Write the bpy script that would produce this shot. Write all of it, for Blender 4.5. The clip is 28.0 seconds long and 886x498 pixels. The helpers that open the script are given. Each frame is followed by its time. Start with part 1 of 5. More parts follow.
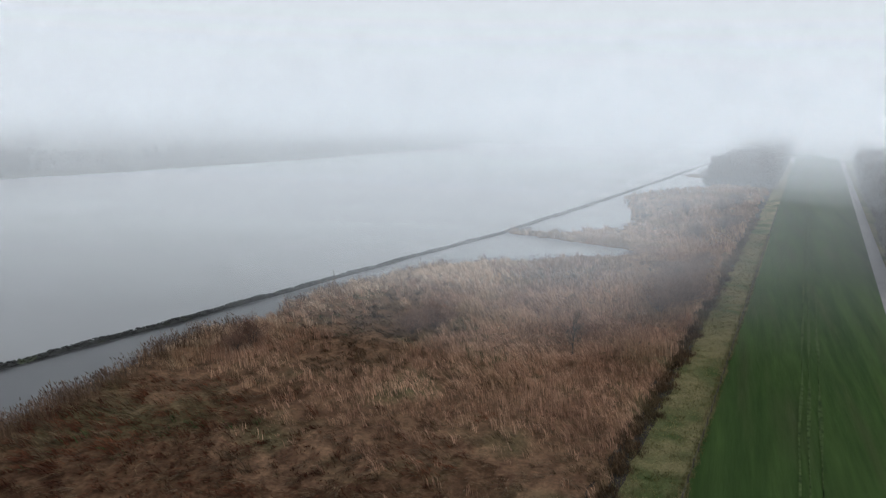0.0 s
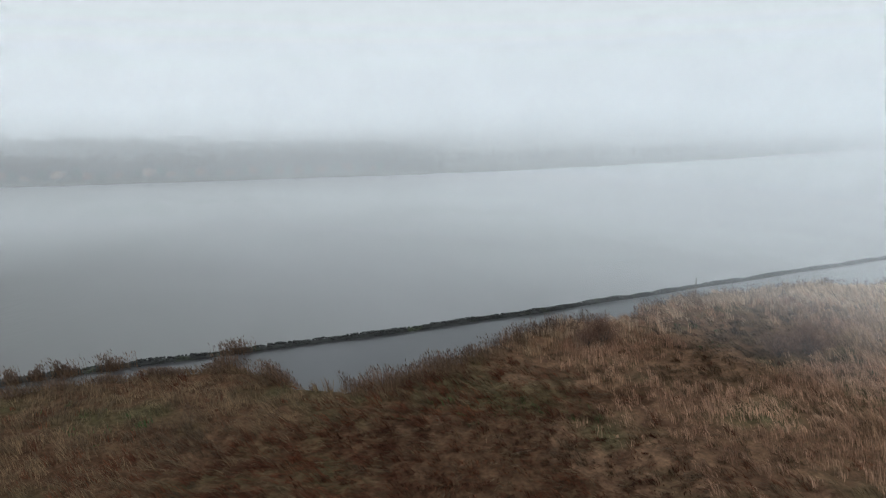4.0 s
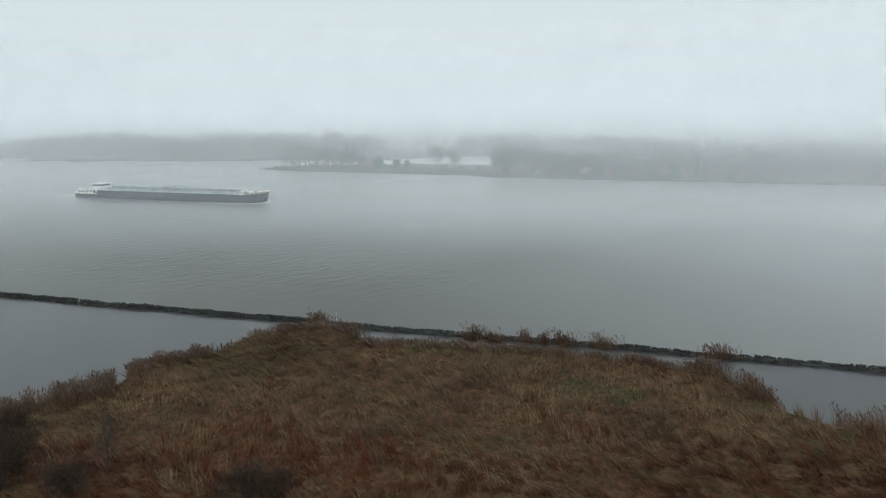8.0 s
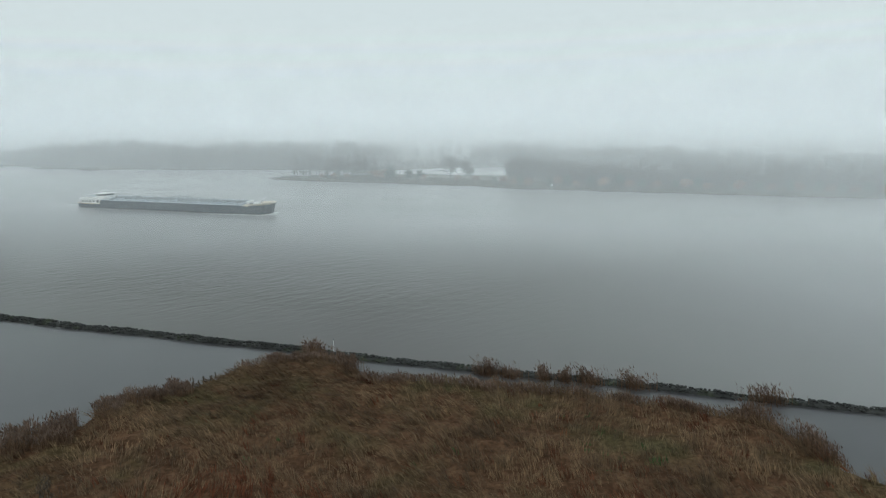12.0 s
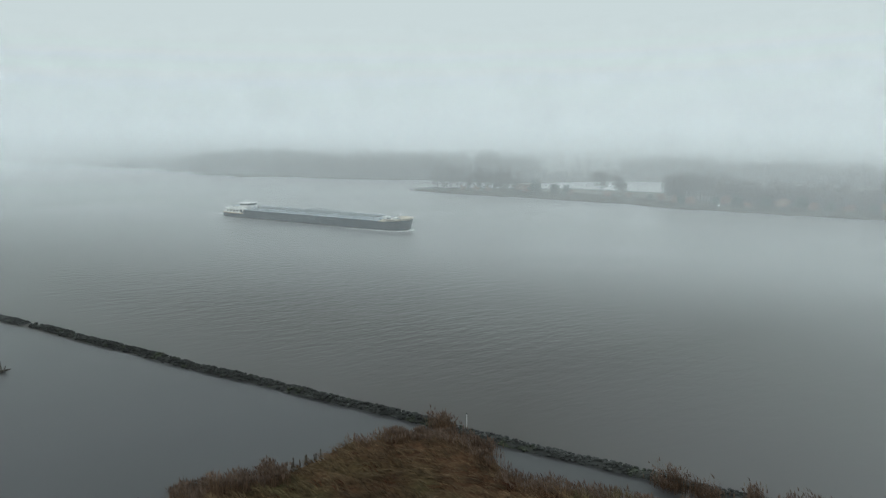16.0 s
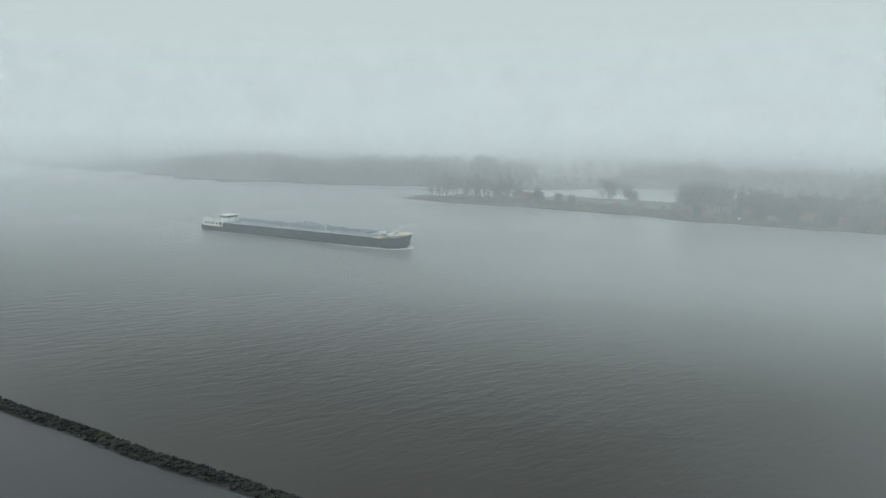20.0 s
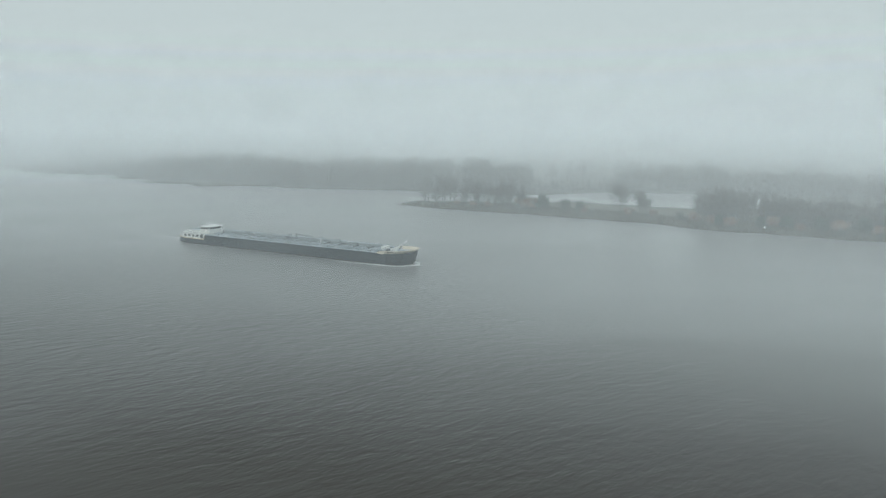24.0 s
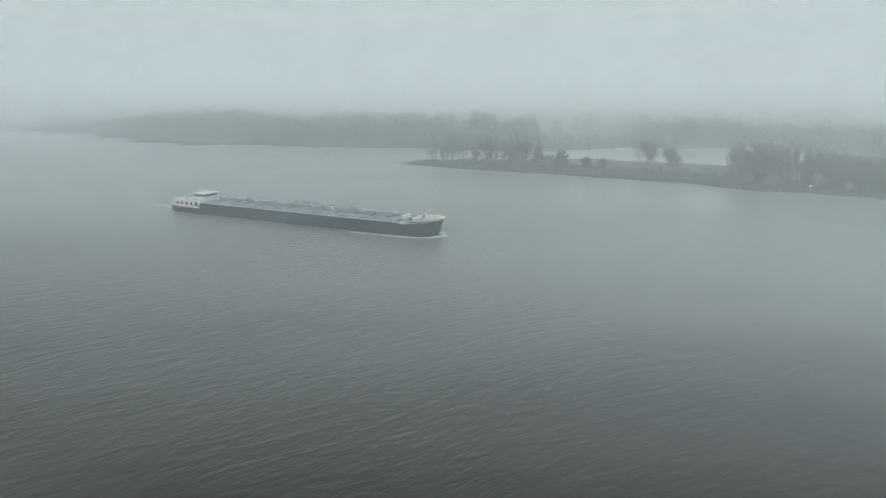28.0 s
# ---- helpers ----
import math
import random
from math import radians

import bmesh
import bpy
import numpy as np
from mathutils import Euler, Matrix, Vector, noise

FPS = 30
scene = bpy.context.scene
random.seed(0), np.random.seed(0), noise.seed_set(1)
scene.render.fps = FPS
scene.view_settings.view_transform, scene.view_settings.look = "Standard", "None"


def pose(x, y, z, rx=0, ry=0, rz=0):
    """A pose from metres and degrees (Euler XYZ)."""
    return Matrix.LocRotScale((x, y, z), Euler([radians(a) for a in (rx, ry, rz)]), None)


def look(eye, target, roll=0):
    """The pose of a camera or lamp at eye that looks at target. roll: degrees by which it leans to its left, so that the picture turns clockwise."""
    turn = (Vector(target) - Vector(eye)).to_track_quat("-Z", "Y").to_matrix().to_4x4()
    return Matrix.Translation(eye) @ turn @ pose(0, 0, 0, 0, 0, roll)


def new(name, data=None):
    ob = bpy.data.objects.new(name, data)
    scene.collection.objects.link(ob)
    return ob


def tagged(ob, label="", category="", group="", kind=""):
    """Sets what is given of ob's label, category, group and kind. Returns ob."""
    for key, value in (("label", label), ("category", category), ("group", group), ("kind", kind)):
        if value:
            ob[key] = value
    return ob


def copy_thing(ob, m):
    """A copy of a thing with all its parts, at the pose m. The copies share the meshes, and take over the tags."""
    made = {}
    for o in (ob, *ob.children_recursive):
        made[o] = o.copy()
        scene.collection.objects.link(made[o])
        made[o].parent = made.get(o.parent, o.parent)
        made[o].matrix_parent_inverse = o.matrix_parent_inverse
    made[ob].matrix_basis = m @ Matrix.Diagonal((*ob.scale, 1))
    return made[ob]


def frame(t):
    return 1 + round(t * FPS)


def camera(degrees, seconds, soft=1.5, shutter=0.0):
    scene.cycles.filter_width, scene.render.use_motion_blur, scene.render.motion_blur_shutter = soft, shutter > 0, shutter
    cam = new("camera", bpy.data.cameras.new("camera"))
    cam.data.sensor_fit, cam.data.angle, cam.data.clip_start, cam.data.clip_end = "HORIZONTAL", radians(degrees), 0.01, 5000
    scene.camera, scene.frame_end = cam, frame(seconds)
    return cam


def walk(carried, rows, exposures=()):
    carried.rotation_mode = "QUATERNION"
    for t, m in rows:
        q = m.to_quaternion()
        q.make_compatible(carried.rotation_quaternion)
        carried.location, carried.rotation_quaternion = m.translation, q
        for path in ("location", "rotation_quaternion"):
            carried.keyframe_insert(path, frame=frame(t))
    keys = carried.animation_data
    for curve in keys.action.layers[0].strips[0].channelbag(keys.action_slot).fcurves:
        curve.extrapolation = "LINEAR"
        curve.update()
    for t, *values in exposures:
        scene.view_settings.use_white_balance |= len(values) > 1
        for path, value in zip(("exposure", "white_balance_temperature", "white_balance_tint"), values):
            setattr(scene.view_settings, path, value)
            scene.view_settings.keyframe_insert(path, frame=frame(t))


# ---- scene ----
cam = camera(65.1, 28.0, soft=1.25)

PATH = [
    (0, (-3.998, 6.693, 39.345), (-2.176, 7.419, 38.952), 1.5),
    (0.5, (-3.653, 6.858, 39.419), (-1.824, 7.567, 39.028), 1.6),
    (1, (-3.416, 7.018, 39.429), (-1.611, 7.784, 39.038), 1.5),
    (1.5, (-3.508, 6.95, 39.419), (-1.772, 7.863, 39.025), 1.3),
    (2, (-3.684, 6.567, 39.372), (-2.046, 7.643, 38.974), 1.2),
    (2.5, (-3.788, 6.157, 39.338), (-2.243, 7.362, 38.94), 1.0),
    (4.5, (-3.739, 4.54, 39.639), (-2.683, 6.19, 39.234), -0.1),
    (5, (-3.442, 4.133, 39.686), (-2.554, 5.878, 39.281), -0.2),
    (5.5, (-3.182, 3.816, 39.752), (-2.459, 5.636, 39.348), -0.2),
    (6, (-3.293, 3.479, 39.82), (-2.743, 5.359, 39.416), -0.3),
    (6.5, (-3.314, 3.17, 39.822), (-2.935, 5.092, 39.419), -0.6),
    (7, (-3.401, 2.953, 39.807), (-3.195, 4.902, 39.408), -0.7),
    (7.5, (-3.248, 2.761, 39.797), (-3.207, 4.721, 39.401), -0.8),
    (8, (-2.971, 2.856, 39.71), (-3.069, 4.814, 39.316), -0.9),
    (8.5, (-2.839, 2.888, 39.648), (-2.914, 4.848, 39.255), -0.9),
    (9, (-2.842, 3.362, 39.585), (-2.889, 5.321, 39.19), -1.0),
    (9.5, (-2.753, 4.417, 39.52), (-2.778, 6.378, 39.128), -1.0),
    (10, (-2.769, 6.059, 39.455), (-2.766, 8.021, 39.069), -1.1),
    (10.5, (-2.709, 8.058, 39.395), (-2.733, 10.021, 39.013), -0.9),
    (11, (-2.717, 10.487, 39.359), (-2.717, 12.451, 38.982), -0.9),
    (11.5, (-2.675, 13.168, 39.324), (-2.736, 15.132, 38.953), -0.8),
    (13.5, (-4.07, 25.234, 39.696), (-4.357, 27.181, 39.339), -0.7),
    (14, (-4.759, 28.552, 39.802), (-5.095, 30.492, 39.451), -0.7),
    (14.5, (-5.449, 31.72, 39.942), (-5.902, 33.637, 39.596), -0.8),
    (15, (-6.297, 34.945, 40.154), (-6.831, 36.841, 39.811), -0.7),
    (15.5, (-7.417, 38.19, 40.411), (-7.958, 40.085, 40.069), -0.4),
    (16, (-8.715, 41.409, 40.716), (-9.244, 43.308, 40.376), -0.4),
    (16.5, (-9.991, 44.515, 41.026), (-10.534, 46.409, 40.687), -0.4),
    (17, (-11.329, 47.576, 41.329), (-11.865, 49.473, 40.992), -0.3),
    (17.5, (-12.826, 50.706, 41.638), (-13.353, 52.606, 41.302), -0.2),
    (18, (-14.454, 53.997, 41.973), (-14.974, 55.898, 41.638), -0.3),
    (18.5, (-16.21, 57.245, 42.223), (-16.722, 59.149, 41.886), -0.2),
    (19, (-18.109, 60.553, 42.457), (-18.613, 62.459, 42.121), -0.2),
    (19.5, (-20.085, 63.955, 42.689), (-20.58, 65.863, 42.352), -0.2),
    (20, (-22.201, 67.435, 42.917), (-22.69, 69.345, 42.579), -0.1),
    (20.5, (-24.381, 70.872, 43.139), (-24.861, 72.784, 42.801), -0.3),
    (21, (-26.508, 74.149, 43.35), (-26.98, 76.063, 43.012), -0.3),
    (21.5, (-28.589, 77.243, 43.508), (-29.053, 79.159, 43.171), -0.4),
    (23.5, (-37.017, 88.364, 43.68), (-37.453, 90.286, 43.342), -0.1),
    (24, (-39.268, 91.107, 43.69), (-39.696, 93.031, 43.353), -0.1),
    (24.5, (-41.618, 93.827, 43.694), (-42.039, 95.753, 43.357), -0.1),
    (25, (-44.007, 96.525, 43.697), (-44.421, 98.453, 43.36), -0.2),
    (25.5, (-46.411, 99.258, 43.699), (-46.818, 101.188, 43.364), -0.3),
    (26, (-48.81, 102.082, 43.698), (-49.213, 104.013, 43.364), -0.4),
    (26.5, (-51.125, 104.96, 43.696), (-51.522, 106.892, 43.363), -0.5),
    (27, (-53.318, 107.873, 43.693), (-53.712, 109.803, 43.35), -0.5),
    (27.5, (-55.345, 110.707, 43.691), (-55.734, 112.629, 43.298), -0.5),
    (28, (-57.309, 113.497, 43.691), (-57.693, 115.404, 43.225), -0.6),
]
walk(cam, [(t, look(e, a, r)) for t, e, a, r in PATH],
     exposures=[(0, 0.11, 6420, 13), (3, 0.09, 6420, 11), (8, 0.08, 6420, 6), (14, -0.03, 6430, 3), (19, -0.16, 6425, 2), (28, -0.24, 6420, 2)])

# ---------------------------------------------------------------- light
world = bpy.data.worlds.new("overcast_sky")
scene.world = world
world.use_nodes = True
wn, wl = world.node_tree.nodes, world.node_tree.links
wn.clear()
sky = wn.new("ShaderNodeTexSky")
sky.sky_type = "NISHITA"
sky.sun_disc = False
sky.sun_elevation = radians(38)
sky.sun_rotation = radians(200)
sky.dust_density = 6.0
clear = wn.new("ShaderNodeBackground")
clear.inputs["Strength"].default_value = 0.06
cloud = wn.new("ShaderNodeBackground")
cloud.inputs["Color"].default_value = (0.86, 0.94, 0.985, 1)
cloud.inputs["Strength"].default_value = 0.84
blend = wn.new("ShaderNodeMixShader")
blend.inputs[0].default_value = 0.88
wout = wn.new("ShaderNodeOutputWorld")
scene.cycles.transparent_max_bounces = 56
wl.new(sky.outputs[0], clear.inputs["Color"])
wl.new(clear.outputs[0], blend.inputs[1])
wl.new(cloud.outputs[0], blend.inputs[2])
wl.new(blend.outputs[0], wout.inputs["Surface"])

sun = new("sun", bpy.data.lights.new("sun", "SUN"))
sun.data.energy = 0.6
sun.data.angle = radians(40)
sun.data.color = (1.0, 0.97, 0.93)
sun.matrix_world = look((0, -60, 120), (25, 40, 0))


# ---------------------------------------------------------------- materials
def lin(*rgb):
    return (*rgb, 1.0)


def material(name, low, high, scale=1.0, rough=0.85, metal=0.0, fine=None, bump=0.0, bump_scale=8.0,
             island=0.0, piece=0.0, third=None, third_scale=0.05, third_at=(0.5, 0.65), spec=0.3, stretch=(1, 1, 1), grain=0.22):
    """A procedural surface: two tones by a coarse noise, a fine grain, an optional third tone in patches,
    variation from piece to piece, and relief."""
    m = bpy.data.materials.new(name)
    m.use_nodes = True
    n, l = m.node_tree.nodes, m.node_tree.links
    n.clear()
    out = n.new("ShaderNodeOutputMaterial")
    b = n.new("ShaderNodeBsdfPrincipled")
    b.inputs["Roughness"].default_value = rough
    b.inputs["Metallic"].default_value = metal
    b.inputs["Specular IOR Level"].default_value = spec
    l.new(b.outputs[0], out.inputs["Surface"])
    geo = n.new("ShaderNodeNewGeometry")
    mp = n.new("ShaderNodeMapping")
    mp.inputs["Scale"].default_value = stretch
    l.new(geo.outputs["Position"], mp.inputs["Vector"])

    def tex(s, detail=4.0, rgh=0.6):
        t = n.new("ShaderNodeTexNoise")
        t.inputs["Scale"].default_value = s
        t.inputs["Detail"].default_value = detail
        t.inputs["Roughness"].default_value = rgh
        l.new(mp.outputs[0], t.inputs["Vector"])
        return t.outputs["Fac"]

    def mapped(v, a, c, lo=0.0, hi=1.0):
        r = n.new("ShaderNodeMapRange")
        r.inputs[1].default_value, r.inputs[2].default_value = a, c
        r.inputs[3].default_value, r.inputs[4].default_value = lo, hi
        l.new(v, r.inputs[0])
        return r.outputs[0]

    def mix(f, a, c):
        x = n.new("ShaderNodeMix")
        x.data_type = "RGBA"
        l.new(f, x.inputs[0])
        for s, v in ((6, a), (7, c)):
            if isinstance(v, tuple):
                x.inputs[s].default_value = v
            else:
                l.new(v, x.inputs[s])
        return x.outputs[2]

    col = mix(mapped(tex(scale), 0.32, 0.68), lin(*low), lin(*high))
    if third:
        col = mix(mapped(tex(third_scale, 3.0), *third_at), col, lin(*third))
    k = fine or scale * 14

    def scaled(c, v, amount):
        h = n.new("ShaderNodeHueSaturation")
        l.new(c, h.inputs["Color"])
        l.new(mapped(v, 0.0, 1.0, 1 - amount, 1 + amount), h.inputs["Value"])
        return h.outputs[0]

    col = scaled(col, mapped(tex(k, 3.0), 0.25, 0.75), grain)
    if island:
        col = scaled(col, geo.outputs["Random Per Island"], island)
    if piece:
        o = n.new("ShaderNodeObjectInfo")
        col = scaled(col, o.outputs["Random"], piece)
    l.new(col, b.inputs["Base Color"])
    if bump:
        bp = n.new("ShaderNodeBump")
        bp.inputs["Distance"].default_value = bump
        l.new(tex(bump_scale, 5.0), bp.inputs["Height"])
        l.new(bp.outputs[0], b.inputs["Normal"])
    return m


M = {}
M["litter"] = material("matted_reed_litter", (0.05, 0.026, 0.015), (0.11, 0.064, 0.037), 0.35, 0.95, fine=1.6, bump=0.5, bump_scale=0.9, grain=0.5,
                       third=(0.065, 0.058, 0.028), third_scale=0.06, third_at=(0.5, 0.68), spec=0.05)
M["reed_litter"] = material("pale_reed_litter", (0.085, 0.047, 0.029), (0.18, 0.108, 0.065), 0.35, 0.95, fine=1.6, bump=0.5, bump_scale=0.9, grain=0.45,
                            third=(0.09, 0.078, 0.04), third_scale=0.06, third_at=(0.5, 0.68), spec=0.05)
M["far_soil"] = material("bank_soil", (0.05, 0.046, 0.032), (0.09, 0.08, 0.058), 0.05, 0.95, bump=0.2, bump_scale=0.8)
M["berm"] = material("rough_berm_grass", (0.085, 0.087, 0.038), (0.165, 0.137, 0.072), 0.25, 0.95, fine=3.0, bump=0.12, bump_scale=3.0, grain=0.35, spec=0.05,
                     third=(0.04, 0.06, 0.018), third_scale=0.08)
M["grass"] = material("mown_dike_grass", (0.017, 0.037, 0.009), (0.034, 0.062, 0.016), 0.22, 0.9, fine=1.4, bump=0.06, bump_scale=4.0, spec=0.05,
                      third=(0.03, 0.044, 0.015), third_scale=0.35, third_at=(0.5, 0.7), stretch=(0.06, 1, 1))
M["rut"] = material("worn_grass_rut", (0.014, 0.028, 0.009), (0.06, 0.088, 0.03), 1.3, 0.95, bump=0.08, bump_scale=3.0, spec=0.05)
M["mud"] = material("wet_ditch_mud", (0.012, 0.010, 0.008), (0.03, 0.023, 0.017), 0.5, 0.9, bump=0.3, bump_scale=1.5)
M["asphalt"] = material("worn_asphalt", (0.16, 0.15, 0.15), (0.22, 0.21, 0.205), 0.3, 0.9, fine=20, bump=0.01, bump_scale=30)
M["reed"] = material("dry_rust_reed", (0.27, 0.155, 0.105), (0.52, 0.34, 0.235), 0.06, 0.9, fine=0.8, island=0.45, grain=0.4, spec=0.1,
                     third=(0.34, 0.23, 0.14), third_scale=0.05, third_at=(0.5, 0.7))
M["straw_reed"] = material("pale_straw_reed", (0.34, 0.235, 0.165), (0.62, 0.47, 0.34), 0.06, 0.9, fine=0.55, island=0.45, grain=0.45, spec=0.1,
                           third=(0.22, 0.17, 0.10), third_scale=0.05, third_at=(0.52, 0.7))
M["sedge"] = material("rust_red_sedge", (0.04, 0.014, 0.008), (0.115, 0.043, 0.022), 0.08, 0.9, spec=0.1, fine=1.6, island=0.55, grain=0.5)
M["fringe"] = material("brown_reed_straw", (0.075, 0.045, 0.028), (0.17, 0.107, 0.067), 0.15, 0.9, island=0.4)
M["plume"] = material("reed_plume", (0.075, 0.05, 0.037), (0.15, 0.105, 0.08), 0.2, 0.95, island=0.3)
M["flat_grass"] = material("flattened_dry_grass", (0.064, 0.04, 0.022), (0.155, 0.099, 0.054), 0.09, 0.9, fine=0.9, island=0.5, grain=0.45,
                           third=(0.082, 0.072, 0.033), third_scale=0.06, third_at=(0.53, 0.72))
M["bank_grass"] = material("pale_bank_grass", (0.05, 0.044, 0.028), (0.10, 0.084, 0.054), 0.09, 0.9, island=0.35)
M["green_weed"] = material("green_weed_leaves", (0.03, 0.06, 0.018), (0.06, 0.09, 0.03), 0.3, 0.9, island=0.4)
M["stone"] = material("dark_basalt_stone", (0.022, 0.024, 0.024), (0.055, 0.058, 0.056), 0.4, 0.8, fine=6, piece=0.35, island=0.4,
                      third=(0.05, 0.06, 0.035), third_scale=0.3, third_at=(0.55, 0.7))
M["bark"] = material("grey_brown_bark", (0.045, 0.04, 0.034), (0.10, 0.088, 0.075), 1.5, 0.95, bump=0.03, bump_scale=9)
M["twig"] = material("bare_twigs", (0.05, 0.042, 0.036), (0.10, 0.083, 0.068), 0.25, 0.95, island=0.35)
M["shrub"] = material("red_brown_shrub_twigs", (0.125, 0.073, 0.053), (0.23, 0.14, 0.102), 0.3, 0.95, island=0.4)
M["dark_shrub"] = material("dark_brown_shrub_twigs", (0.03, 0.02, 0.014), (0.075, 0.048, 0.034), 0.3, 0.95, island=0.4)
M["evergreen"] = material("dark_conifer_foliage", (0.02, 0.032, 0.018), (0.045, 0.06, 0.035), 0.4, 0.95, island=0.4)
M["wood"] = material("weathered_post_wood", (0.05, 0.042, 0.034), (0.12, 0.10, 0.08), 3.0, 0.95)
M["wire"] = material("rusty_wire", (0.04, 0.035, 0.03), (0.08, 0.07, 0.06), 2.0, 0.8)
M["white"] = material("ship_white_paint", (0.66, 0.67, 0.66), (0.8, 0.8, 0.79), 0.4, 0.5, third=(0.5, 0.44, 0.36), third_scale=0.5, third_at=(0.62, 0.75))
M["hull"] = material("dark_blue_grey_hull_paint", (0.022, 0.032, 0.042), (0.034, 0.046, 0.056), 0.25, 0.5,
                     third=(0.06, 0.05, 0.045), third_scale=0.35, third_at=(0.6, 0.78), stretch=(0.4, 1, 2))
M["boot"] = material("rusty_waterline_paint", (0.03, 0.026, 0.024), (0.055, 0.04, 0.034), 0.8, 0.7)
M["cream"] = material("cream_bulwark_paint", (0.66, 0.58, 0.47), (0.76, 0.69, 0.58), 0.6, 0.55)
M["rust"] = material("rust_stained_rail", (0.22, 0.13, 0.08), (0.4, 0.3, 0.2), 0.8, 0.8)
M["deck"] = material("pale_grey_deck_paint", (0.32, 0.37, 0.41), (0.5, 0.55, 0.59), 0.3, 0.6, third=(0.25, 0.22, 0.2), third_scale=0.4, third_at=(0.6, 0.75))
M["pipe"] = material("grey_deck_pipe", (0.19, 0.21, 0.23), (0.34, 0.37, 0.39), 1.0, 0.45, metal=0.2)
M["dark_steel"] = material("dark_deck_steel", (0.04, 0.045, 0.05), (0.08, 0.085, 0.09), 1.0, 0.6)
M["window"] = material("dark_window_glass", (0.02, 0.025, 0.03), (0.04, 0.045, 0.05), 1.0, 0.08, spec=0.6)
M["foam"] = material("white_water_foam", (0.5, 0.52, 0.52), (0.78, 0.8, 0.8), 0.8, 0.9, bump=0.1, bump_scale=3)


def water_material():
    m = bpy.data.materials.new("murky_river_water")
    m.use_nodes = True
    n, l = m.node_tree.nodes, m.node_tree.links
    b = n["Principled BSDF"]
    b.inputs["IOR"].default_value = 1.45
    geo = n.new("ShaderNodeNewGeometry")

    def tex(s, stretch, turn, detail):
        mp = n.new("ShaderNodeMapping")
        mp.inputs["Scale"].default_value = stretch
        mp.inputs["Rotation"].default_value = (0, 0, radians(turn))
        mp.vector_type = "TEXTURE"
        l.new(geo.outputs["Position"], mp.inputs["Vector"])
        t = n.new("ShaderNodeTexNoise")
        t.inputs["Scale"].default_value = s
        t.inputs["Detail"].default_value = detail
        t.inputs["Distortion"].default_value = 0.4
        l.new(mp.outputs[0], t.inputs["Vector"])
        return t.outputs["Fac"]

    def math_node(op, a, c):
        x = n.new("ShaderNodeMath")
        x.operation = op
        for i, v in enumerate((a, c)):
            if isinstance(v, float):
                x.inputs[i].default_value = v
            else:
                l.new(v, x.inputs[i])
        return x.outputs[0]

    # the lagoon behind the dam is peaty, the open river murky
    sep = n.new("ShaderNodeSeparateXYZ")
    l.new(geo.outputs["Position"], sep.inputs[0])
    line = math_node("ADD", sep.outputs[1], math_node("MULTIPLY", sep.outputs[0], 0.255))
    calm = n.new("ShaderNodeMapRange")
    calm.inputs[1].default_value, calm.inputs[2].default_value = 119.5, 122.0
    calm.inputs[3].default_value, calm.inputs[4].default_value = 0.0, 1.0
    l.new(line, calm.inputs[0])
    gust = tex(0.012, (1, 1, 1), 0, 3.0)
    # wind ripples on the open river, dying away in the lee of the reeds and behind the dam
    lee = n.new("ShaderNodeMapRange")
    lee.inputs[1].default_value, lee.inputs[2].default_value = -70.0, 15.0
    lee.inputs[3].default_value, lee.inputs[4].default_value = 1.0, 0.05
    l.new(sep.outputs[0], lee.inputs[0])
    fetch = n.new("ShaderNodeMapRange")
    fetch.inputs[1].default_value, fetch.inputs[2].default_value = 124.0, 165.0
    l.new(line, fetch.inputs[0])
    waves = math_node("ADD", math_node("MULTIPLY", tex(0.42, (2.4, 1, 1), 40, 2.0), 0.8), math_node("MULTIPLY", tex(1.1, (2.4, 1, 1), 52, 3.0), 0.45))
    waves = math_node("MULTIPLY", waves, math_node("MULTIPLY", fetch.outputs[0], math_node("MULTIPLY", lee.outputs[0], math_node("ADD", math_node("MULTIPLY", gust, 0.8), 0.6))))
    bp = n.new("ShaderNodeBump")
    bp.inputs["Distance"].default_value = 0.6
    bp.inputs["Strength"].default_value = 0.65
    l.new(waves, bp.inputs["Height"])
    l.new(bp.outputs[0], b.inputs["Normal"])
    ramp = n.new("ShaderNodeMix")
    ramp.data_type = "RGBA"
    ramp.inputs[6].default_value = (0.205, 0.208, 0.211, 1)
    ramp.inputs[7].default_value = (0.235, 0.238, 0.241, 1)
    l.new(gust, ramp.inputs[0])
    # downstream the murky water is painted paler, standing in for sky reflection and haze
    silt_sheen = n.new("ShaderNodeMix")
    silt_sheen.data_type = "RGBA"
    silt_sheen.inputs[6].default_value = (0.037, 0.03, 0.025, 1)
    downstream_sheen = n.new("ShaderNodeMapRange")
    downstream_sheen.inputs[1].default_value, downstream_sheen.inputs[2].default_value = -25.0, 75.0
    downstream_sheen.inputs[4].default_value = 0.85
    l.new(sep.outputs[0], downstream_sheen.inputs[0])
    # also painted paler away from the dam, for the far water's glancing sky brightness
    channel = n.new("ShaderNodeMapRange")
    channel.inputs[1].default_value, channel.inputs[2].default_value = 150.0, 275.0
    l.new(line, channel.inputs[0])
    l.new(math_node("MAXIMUM", downstream_sheen.outputs[0], channel.outputs[0]), silt_sheen.inputs[0])
    # wind ruffles the wide channel behind the island
    ruffle = n.new("ShaderNodeMapRange")
    ruffle.inputs[1].default_value, ruffle.inputs[2].default_value = 220.0, 400.0
    ruffle.inputs[3].default_value, ruffle.inputs[4].default_value = 0.285, 0.34
    l.new(math_node("ADD", sep.outputs[1], math_node("MULTIPLY", sep.outputs[0], 0.3)), ruffle.inputs[0])
